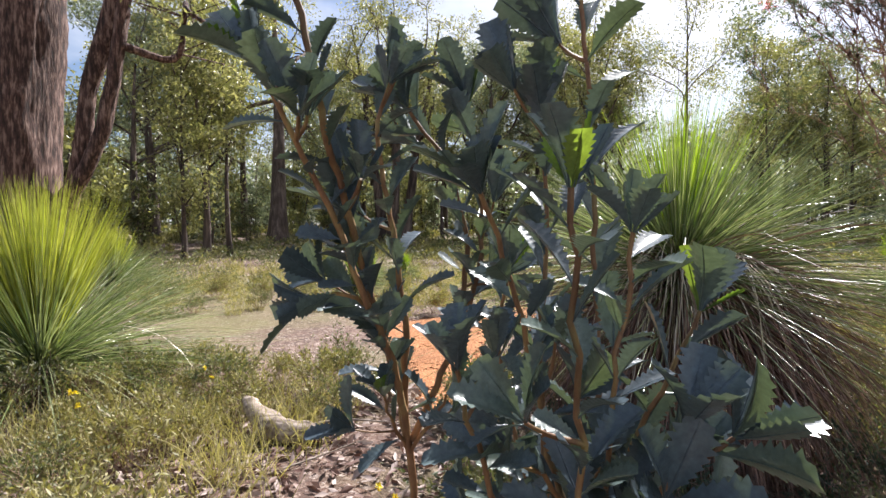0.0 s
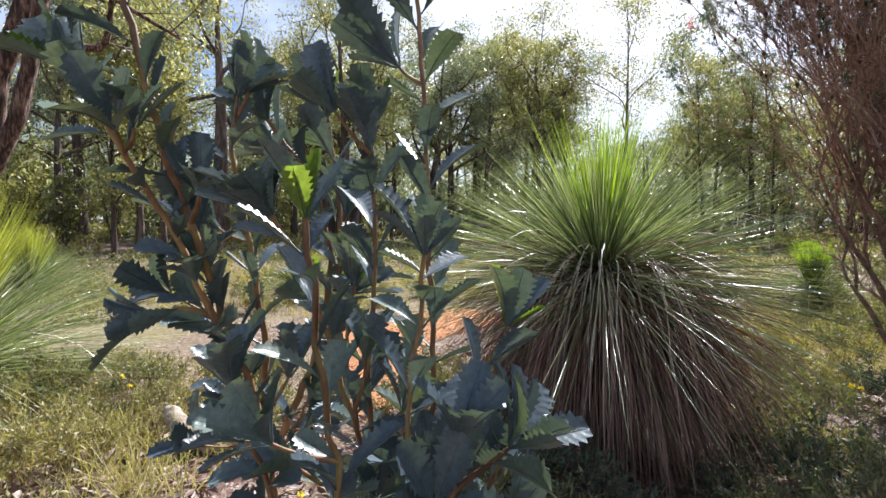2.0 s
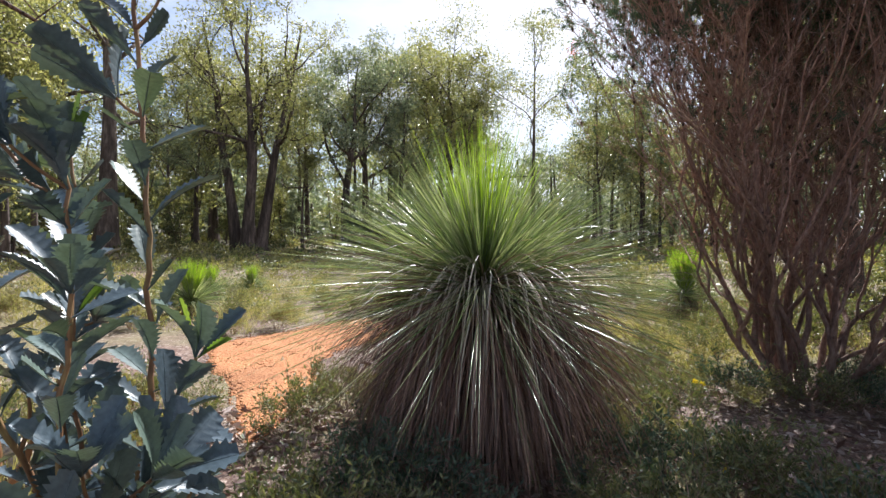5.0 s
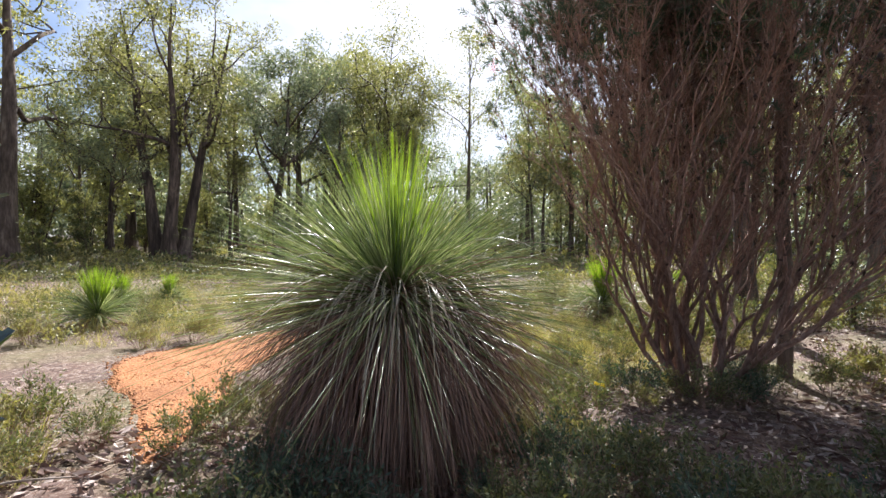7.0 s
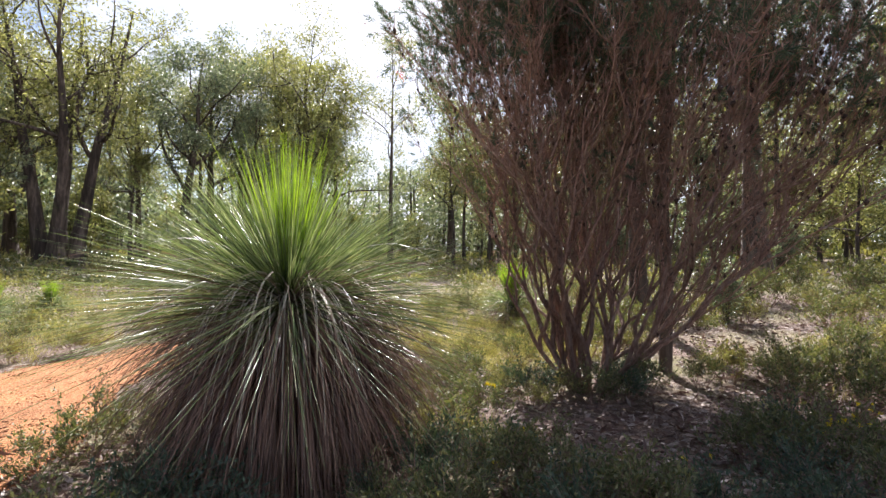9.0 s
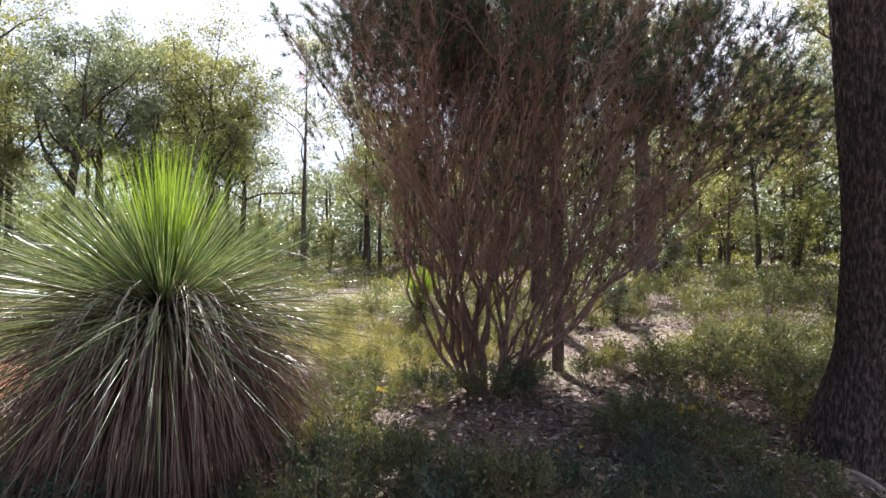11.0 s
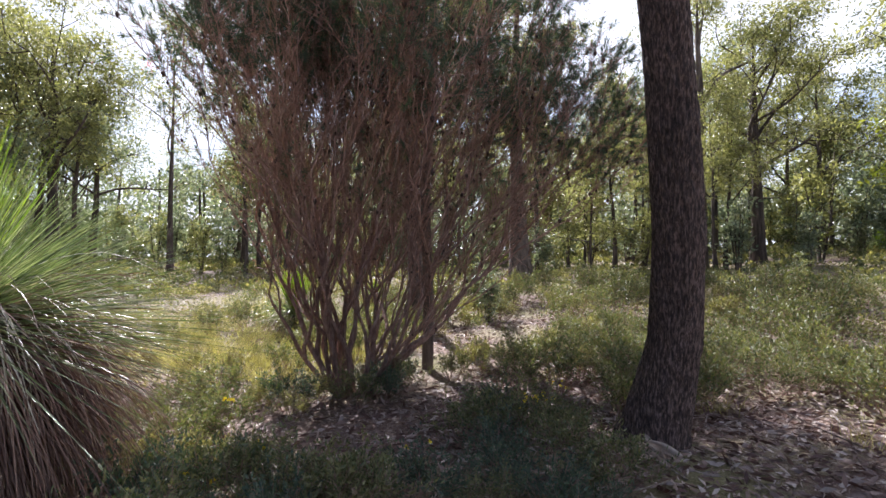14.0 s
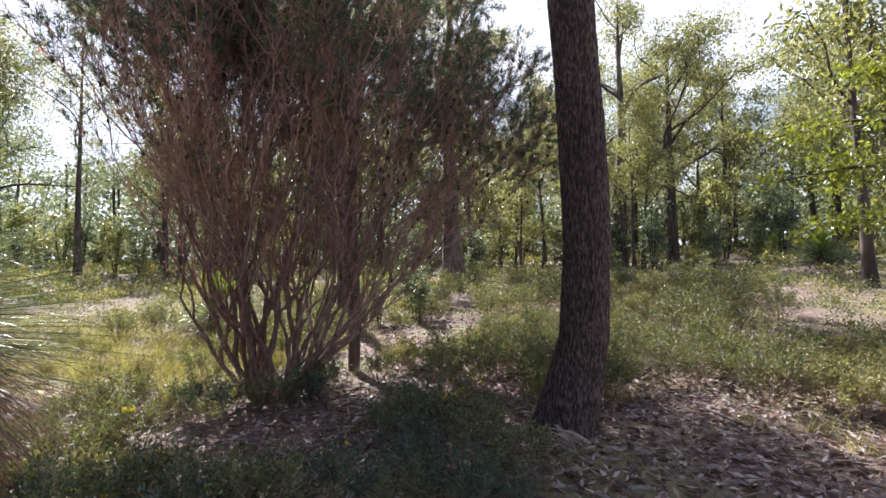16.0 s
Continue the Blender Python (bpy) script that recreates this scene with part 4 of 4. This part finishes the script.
banksia_stem(near_banksia, [(0.135, 0.41, 1.1), (0.167, 0.383, 1.187), (0.195, 0.369, 1.223), (0.223, 0.365, 1.243)], 3, 0.0042, 0.45, 0.011, 0.88, 0, 9)
banksia_stem(near_banksia, [(0.14, 0.44, 0.9), (0.155, 0.449, 1.1), (0.18, 0.453, 1.202), (0.213, 0.446, 1.275), (0.239, 0.448, 1.327)], 4, 0.0042, 0.3, 0.011, 0.88, 3, 8)
banksia_stem(near_banksia, [(0.2, 0.52, 0), (0.19, 0.53, 0.7), (0.177, 0.537, 1.022), (0.174, 0.536, 1.281), (0.164, 0.544, 1.501), (0.155, 0.549, 1.646), (0.149, 0.552, 1.734)], 5, 0.0055, 0.55, 0.011, 1.04, 0, 9)
banksia_stem(near_banksia, [(0.15, 0.5, 0.8), (0.14, 0.488, 1.057), (0.094, 0.454, 1.213), (0.067, 0.418, 1.337), (0.045, 0.4, 1.396), (0.029, 0.381, 1.431)], 6, 0.0045, 0.45, 0.011, 0.72, 0, 9)
banksia_stem(near_banksia, [(0.179, 0.586, 0.8), (0.13, 0.59, 1.0), (0.081, 0.593, 1.184), (0.067, 0.596, 1.268), (0.078, 0.579, 1.353)], 7, 0.0045, 0.4, 0.01, 0.8, 1, 8)
banksia_stem(near_banksia, [(0.148, 0.449, 0.95), (0.111, 0.412, 1.161), (0.082, 0.393, 1.2), (0.051, 0.374, 1.228)], 8, 0.004, 0.4, 0.012, 0.66, 0, 7)
banksia_stem(near_banksia, [(0.17, 0.48, 0.9), (0.19, 0.47, 1.08), (0.215, 0.46, 1.14), (0.235, 0.45, 1.19)], 17, 0.004, 0.4, 0.012, 0.85, 0, 7)

banksia_stem(near_banksia, [(0.15, 0.5, 0.7), (0.12, 0.5, 1.05), (0.1, 0.5, 1.25), (0.11, 0.5, 1.4), (0.1, 0.5, 1.52)], 18, 0.0045, 0.5, 0.01, 0.98, 1, 8)
banksia_stem(near_banksia, [(0.13, 0.4, 0.9), (0.07, 0.37, 1.12), (0.03, 0.36, 1.22), (0.01, 0.35, 1.3)], 19, 0.004, 0.5, 0.011, 0.64, 0, 8)

far_banksia = thing("banksia_shrub", "holly-leaved banksia with reddish main stem and many branches", "shrub")
banksia_stem(far_banksia, [(-0.02, 0.72, -0.03), (-0.025, 0.71, 0.5), (-0.033, 0.703, 0.906), (-0.048, 0.689, 1.083), (-0.067, 0.674, 1.203), (-0.104, 0.619, 1.357), (-0.129, 0.573, 1.487), (-0.147, 0.547, 1.583), (-0.163, 0.54, 1.679)], 9, 0.0085, 0.68, 0.009, 0.89, 1, 9)
banksia_stem(far_banksia, [(-0.048, 0.689, 1.083), (-0.065, 0.654, 1.224), (-0.101, 0.598, 1.324), (-0.125, 0.581, 1.407), (-0.172, 0.525, 1.528), (-0.195, 0.506, 1.576)], 10, 0.006, 0.3, 0.011, 0.89, 2, 8)
banksia_stem(far_banksia, [(-0.056, 0.691, 1.132), (-0.051, 0.676, 1.282), (-0.072, 0.661, 1.424), (-0.093, 0.645, 1.543), (-0.063, 0.647, 1.602)], 11, 0.0055, 0.3, 0.01, 0.94, 1, 9)
banksia_stem(far_banksia, [(-0.044, 0.69, 1.099), (0.013, 0.694, 1.229), (0.038, 0.699, 1.368), (0.013, 0.704, 1.491), (-0.051, 0.687, 1.575)], 12, 0.0055, 0.3, 0.01, 0.94, 1, 9)
banksia_stem(far_banksia, [(0.013, 0.694, 1.229), (0.051, 0.659, 1.347), (0.051, 0.663, 1.47), (0.035, 0.667, 1.578)], 13, 0.0045, 0.15, 0.01, 0.94, 2, 8)
banksia_stem(far_banksia, [(-0.08, 0.655, 1.28), (-0.11, 0.605, 1.32), (-0.129, 0.598, 1.324), (-0.154, 0.588, 1.318)], 14, 0.004, 0.3, 0.011, 0.85, 0, 7)
banksia_stem(far_banksia, [(-0.048, 0.689, 1.08), (-0.003, 0.672, 1.155), (0.012, 0.653, 1.185)], 15, 0.0035, 0.4, 0.012, 0.81, 0, 6)
banksia_stem(far_banksia, [(-0.048, 0.689, 1.08), (-0.072, 0.652, 1.147), (-0.078, 0.633, 1.184)], 16, 0.0035, 0.4, 0.012, 0.77, 1, 6)


# ---- undergrowth ----
def heath(seed, height, leaf_mat, label, leaves=1300, stems=20, leaf=(0.032, 0.012)):
    """A low, fine-leaved heath shrub."""
    rg = np.random.default_rng(seed)
    s = thing("low_shrub", label, "shrub", group="low heath shrubs")
    a, o = rg.uniform(0, 6.28, stems), rg.uniform(0.1, 1.0, stems)
    way = unit(np.stack([np.cos(a) * o, np.sin(a) * o, rg.uniform(0.6, 1.1, stems)], 1))
    b = Build()
    ln = height * rg.uniform(0.7, 1.15, stems)
    strips(b, np.stack([0.05 * np.cos(a), 0.05 * np.sin(a), np.full(stems, -0.02)], 1), way, ln, 0.006, 0.03, 4, rg, 0.6)
    sprigs = stems * 9
    i = rg.integers(0, stems, sprigs)
    f = rg.uniform(0.35, 1.0, sprigs) ** 0.8
    foot = way[i] * (f * ln[i])[:, None]
    grow = unit(way[i] + rg.normal(0, 0.55, (sprigs, 3)) + [0, 0, 0.2])
    size = height * rg.uniform(0.2, 0.42, sprigs)
    strips(b, foot, grow, size, 0.003, 0.0, 2, rg, 0.6)
    part("stem", b, M_TWIG, s)
    i = rg.integers(0, sprigs, leaves)
    at = foot[i] + grow[i] * (size[i] * rg.uniform(0.1, 1.0, leaves))[:, None] + rg.normal(0, 0.014 * height / 0.4, (leaves, 3))
    at[:, 2] = np.maximum(at[:, 2], 0.01)
    way, i = grow[i], slice(None)
    c = Build()
    flakes(c, at, way[i] + rg.normal(0, 0.7, (leaves, 3)), leaf[0] * rg.uniform(0.7, 1.5, leaves), leaf[1], rg)
    part("foliage", c, leaf_mat, s)
    return s


def undergrowth():
    rg = np.random.default_rng(61)
    protos = [
        heath(71, 0.4, M_SHRUB, "low green heath shrub with fine leaves", 1350),
        heath(72, 0.32, M_SHRUBDRY, "low yellowish heath shrub with fine leaves", 1200),
        heath(73, 0.5, M_SHRUB, "knee-high olive heath shrub", 1500, 22, (0.034, 0.013)),
        # darker leaf puts the foreground's shade into the shrub's colour
        heath(74, 0.36, M_TUFT, "low heath shrub, foreground shade painted as dark green", 1350),
    ]
    spots = []

    def free(x, y, gap):
        if on_track(x, y, 0.12) or math.hypot(x - 0.5, y + 0.2) < 1.25 or math.hypot(x - 1.45, y - 3.06) < 0.4 or math.hypot(x - 5.15, y - 0.1) < 0.72:
            return False
        return all(math.hypot(x - p, y - q) > gap for p, q in spots)

    def bare(x, y):
        # open patches of leaf litter
        return ((x + 0.8) / 1.1) ** 2 + ((y - 2.6) / 0.75) ** 2 < 1 or ((x - 3.75) / 0.85) ** 2 + ((y - 2.15) / 1.0) ** 2 < 1 or ((x - 8.7) / 2.5) ** 2 + ((y - 3.8) / 1.2) ** 2 < 1 or ((x - 5.6) / 2.0) ** 2 + ((y + 0.9) / 1.0) ** 2 < 1 or ((x - 10.9) / 1.5) ** 2 + ((y + 2.3) / 0.8) ** 2 < 1

    zones = [  # x0, x1, y0, y1, count, which, gap
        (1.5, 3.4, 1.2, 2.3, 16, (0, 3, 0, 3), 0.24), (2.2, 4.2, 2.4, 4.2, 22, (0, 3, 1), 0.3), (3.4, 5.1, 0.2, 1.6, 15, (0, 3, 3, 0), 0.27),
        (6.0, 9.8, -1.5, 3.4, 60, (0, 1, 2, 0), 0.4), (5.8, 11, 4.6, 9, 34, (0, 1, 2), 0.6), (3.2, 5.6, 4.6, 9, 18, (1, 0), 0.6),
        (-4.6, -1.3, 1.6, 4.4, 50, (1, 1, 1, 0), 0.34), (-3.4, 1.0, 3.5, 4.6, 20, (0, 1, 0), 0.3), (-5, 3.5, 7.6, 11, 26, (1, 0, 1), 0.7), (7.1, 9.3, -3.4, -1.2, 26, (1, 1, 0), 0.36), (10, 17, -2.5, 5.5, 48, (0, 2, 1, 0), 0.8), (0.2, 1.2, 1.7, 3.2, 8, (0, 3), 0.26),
    ]
    for x0, x1, y0, y1, count, which, gap in zones:
        for _ in range(count * 4):
            if count == 0:
                break
            x, y = rg.uniform(x0, x1), rg.uniform(y0, y1)
            if free(x, y, gap) and not bare(x, y):
                spots.append((x, y))
                count -= 1
                copy_thing(protos[which[rg.integers(0, len(which))]], at_ground(x, y, rg.uniform(0, 360), rg.uniform(0.7, 1.15) * (1.7 if x > 10 else 1.3 if x > 5.8 else 1.0)))
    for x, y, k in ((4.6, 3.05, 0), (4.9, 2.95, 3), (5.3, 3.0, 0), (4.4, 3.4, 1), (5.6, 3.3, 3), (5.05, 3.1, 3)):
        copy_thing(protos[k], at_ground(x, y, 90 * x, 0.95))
    # the heath farther off, too many to count
    for mat, label in ((M_SHRUB, "olive heath covering the woodland floor"), (M_SHRUBDRY, "straw-coloured heath covering the woodland floor")):
        b = Build()
        for n, near, beyond, per in ((300, 8.5, 19, 150), (900, 17, 44, 50)):
            d, az = rg.uniform(near, beyond, n), np.radians(rg.uniform(-60, 125, n))
            x, y = 0.6 + d * np.sin(az), d * np.cos(az)
            keep = np.array([free(p, q, 0.2) and not bare(p, q) for p, q in zip(x, y)])
            x, y, d = x[keep], y[keep], d[keep]
            size = rg.uniform(0.2, 0.45, len(x))
            k = len(x) * per
            at = np.repeat(np.stack([x, y, ground_z(x, y) + size * 0.45], 1), per, 0) + sphere_ways(k, rg) * (np.repeat(size, per) * rg.uniform(0, 1, k) ** 0.45)[:, None] * [1.35, 1.35, 0.75]
            at[:, 2] = np.maximum(at[:, 2], ground_z(at[:, 0], at[:, 1]) + 0.01)
            w = np.repeat(0.016 + d * (0.0009 if near < 10 else 0.0024), per)
            flakes(b, at, sphere_ways(k, rg, 0.6), w * 2.6, w, rg)
        tagged(part("heath", b, mat), label, "heath", kind="stuff")
    for i, p in enumerate(protos):
        p.matrix_basis = at_ground(-12 - 2 * i, -9, 0)


undergrowth()


def grasses():
    rg = np.random.default_rng(81)
    b = Build()
    centre = []
    for x0, x1, y0, y1, n in ((-5.5, -1.0, 2.2, 4.8, 90), (-6, 2.5, 7.6, 14, 230), (2.5, 9, 4.6, 12, 220), (-2.6, -0.6, 3.0, 3.8, 30), (6.0, 10, -2, 3.5, 14), (4.2, 6.8, 4.4, 7.4, 90)):
        for _ in range(n):
            x, y = rg.uniform(x0, x1), rg.uniform(y0, y1)
            if not on_track(x, y):
                centre.append((x, y))
    c = np.array(centre)
    per = 46
    n = len(c) * per
    at = np.repeat(c, per, 0) + rg.normal(0, 0.09, (n, 2))
    a = rg.uniform(0, 6.28, n)
    o = rg.uniform(0.1, 0.9, n)
    strips(b, np.stack([at[:, 0], at[:, 1], ground_z(at[:, 0], at[:, 1]) - 0.01], 1), np.stack([np.cos(a) * o, np.sin(a) * o, np.ones(n)], 1), rg.uniform(0.15, 0.5, n), 0.0055, rg.uniform(0.02, 0.2, n), 3, rg)
    tagged(part("grass", b, M_GRASS), "thin dry yellow-green grass between shrubs", "grass", kind="stuff")


def litter():
    rg = np.random.default_rng(91)
    b = Build()
    n = 24000
    x = np.concatenate([rg.uniform(-2.6, 1.2, 3600), rg.uniform(2.6, 8.5, 9000), rg.uniform(0.8, 12.6, n - 12600)])
    y = np.concatenate([rg.uniform(1.5, 4.2, 3600), rg.uniform(-2.8, 2.8, 9000), rg.uniform(-3.5, 6, n - 12600)])
    keep = np.array([not on_track(p, q, -0.1) and math.hypot(p - 0.5, q + 0.3) > 0.9 for p, q in zip(x, y)])
    x, y = x[keep], y[keep]
    n = len(x)
    way = np.stack([rg.normal(size=n), rg.normal(size=n), rg.normal(0, 0.22, n)], 1)
    flakes(b, np.stack([x, y, ground_z(x, y) + rg.uniform(0.006, 0.035, n)], 1), way, rg.uniform(0.06, 0.14, n), rg.uniform(0.02, 0.042, n), rg, 0.2)
    tagged(part("leaf_litter", b, M_LITTER), "dry curled fallen gum leaves on the ground", "leaf litter", kind="stuff")


grasses()
litter()


# ---- small things ----
def log():
    rg = np.random.default_rng(95)
    t = thing("log", "short weathered grey log lying on leaf litter", "log")
    p = smooth_path([(-1.42, 3.45, 0.2), (-1.25, 3.3, 0.11), (-1.04, 3.18, 0.07), (-0.75, 3.2, 0.06)], 40)
    rough_trunk("wood", p, np.interp(np.linspace(0, 1, 40), [0, 0.08, 0.4, 0.8, 1], [0.025, 0.05, 0.085, 0.07, 0.015]), M_LOG, t, 28, 0.013, (9, 9, 24))
    b = Build()
    tube(b, smooth_path([(-0.95, 3.2, 0.09), (-0.7, 3.24, 0.14), (-0.35, 3.22, 0.12)], 9), np.linspace(0.012, 0.004, 9), 6)
    part("branch", b, M_LOG, t)


def burnt_log():
    t = thing("log", "charred black fallen log among heath", "log")
    z = float(ground_z(18.6, 0.3))
    p = smooth_path([(18.3, 0.9, z + 0.1), (18.6, 0.3, z + 0.25), (18.8, -0.3, z + 0.3), (18.9, -0.9, z + 0.7)], 30)
    rough_trunk("wood", p, np.interp(np.linspace(0, 1, 30), [0, 0.3, 1], [0.12, 0.16, 0.06]), M_CAPSULE, t, 20, 0.03, (8, 8, 8))


burnt_log()


def sticks():
    rg = np.random.default_rng(96)
    for x, y, a, ln, rise in ((3.12, 2.22, 70, 0.5, 0.18), (3.3, 1.5, 10, 0.7, 0.02), (4.2, 2.4, 140, 0.9, 0.02), (5.0, -0.6, 30, 0.8, 0.05), (4.7, 0.0, 160, 0.9, 0.12), (4.8, -0.1, 60, 0.7, 0.1), (6.4, -1.2, 100, 0.6, 0.25), (6.8, -0.8, 20, 0.8, 0.04), (-1.0, 2.7, 40, 0.6, 0.02), (7.2, 1.2, 80, 0.9, 0.03), (2.6, 2.0, 100, 0.4, 0.15)):
        t = Build()
        z = float(ground_z(x, y))
        d = np.array([math.cos(radians(a)), math.sin(radians(a)), 0])
        p = [np.array([x, y, z + 0.008]), np.array([x, y, z + 0.02 + rise * 0.4]) + d * ln * 0.5 + [*rg.normal(0, 0.05, 2), 0], np.array([x, y, z + 0.012 + rise]) + d * ln]
        tube(t, smooth_path(p, 10), np.linspace(0.008, 0.003, 10), 6)
        tagged(part("stick", t, M_LOG), "thin dry fallen stick on leaf litter", "stick", "fallen sticks")


def flowers():
    rg = np.random.default_rng(97)
    for x, y, z, n in ((3.03, 2.67, 0.48, 3), (4.95, 1.06, 0.36, 7), (4.75, 1.12, 0.38, 5), (2.9, 2.2, 0.3, 2), (5.7, 1.2, 0.34, 4), (-0.25, 2.35, 0.16, 3), (-2.3, 3.0, 0.36, 3), (-3.0, 2.6, 0.4, 3), (2.4, 2.0, 0.28, 2), (3.7, 1.5, 0.26, 2), (7.5, -1.4, 0.35, 3), (-1.8, 3.6, 0.34, 2)):
        t = thing("wildflower", "small yellow wildflowers on thin green stalks", "flower", at_ground(x, y), "yellow wildflowers")
        s = Build()
        for k in range(n):
            e = np.array([*rg.normal(0, 0.06, 2), z + rg.normal(0, 0.03)])
            strips(s, np.array([[0, 0, -0.01]]), e[None], float(np.linalg.norm(e)), 0.004, 0.0, 3, rg)
            p = Build()
            flakes(p, np.repeat(e[None], 7, 0), sphere_ways(7, rg, 0.5), 0.024, 0.02, rg)
            part("flower_head", p, M_FLOWER, t, "yellow flower")
        part("stalk", s, M_SHRUB, t)


def leafy_gum():
    """A young gum just off the walk whose long low branches reach into view."""
    rg = np.random.default_rng(99)
    tree = thing("gum_tree", "young gum with broad sunlit yellow-green leaves", "tree")
    x, y = 9.9, -4.0
    z = float(ground_z(x, y))
    b = Build()
    p = smooth_path([(x, y, z - 0.1), (x + 0.1, y, z + 2), (x, y + 0.1, z + 4), (x + 0.2, y, z + 7)], 24)
    tube(b, p, np.linspace(0.12, 0.05, 24), 12)
    part("trunk", b, M_BARK, tree)
    ends = []
    for tx, ty, tz in ((10.2, -1.6, 3.2), (10.6, -1.9, 4.1), (10.4, -2.2, 2.5), (11.2, -2.6, 3.6), (10.0, -2.9, 4.8), (9.0, -4.6, 5.0), (10.5, -5, 6.0)):
        s = p[int(np.clip((tz - 1.0) / 7 * 24, 6, 23))]
        e = np.array([tx, ty, tz - 0.45 + z * 0.3]) + rg.normal(0, 0.15, 3)
        q = smooth_path([s, (s + e) / 2 + rg.normal(0, 0.2, 3) + [0, 0, 0.15], e], 10)
        lb = Build()
        tube(lb, q, np.linspace(0.03, 0.008, 10), 6)
        for k in range(7):
            j = rg.integers(4, 10)
            t = q[j] + unit(rg.normal(0, 1, 3)) * rg.uniform(0.25, 0.55)
            tube(lb, [q[j], t], [0.008, 0.003], 4)
            ends += [t, q[j]]
        part("limb", lb, M_BARK, tree)
    c = Build()
    ends = np.array(ends)
    leaf_clumps(c, ends, 34, 0.2, 0.12, 0.045, rg, -0.4)
    part("crown", c, M_YELLOWLEAF, tree)


leafy_gum()


def leaf_heap():
    """Dry broad leaves heaped at the foot of the jarrah."""
    rg = np.random.default_rng(98)
    t = thing("dead_plant", "withered broad leaves curling at the trunk's foot", "dead plant", at_ground(5.14, 0.2))
    for k in range(30):
        b = Build()
        a = rg.uniform(0, 6.28)
        way = np.array([[math.cos(a), math.sin(a), rg.uniform(0.2, 1.4)]])
        strips(b, np.array([[rg.normal(0, 0.08), rg.normal(0, 0.08), 0.0]]), way, rg.uniform(0.2, 0.34), 0.055, rg.uniform(0.08, 0.2), 7, rg, 0.4)
        part("leaf", b, M_DRYLEAF, t)


log()
sticks()
flowers()
leaf_heap()
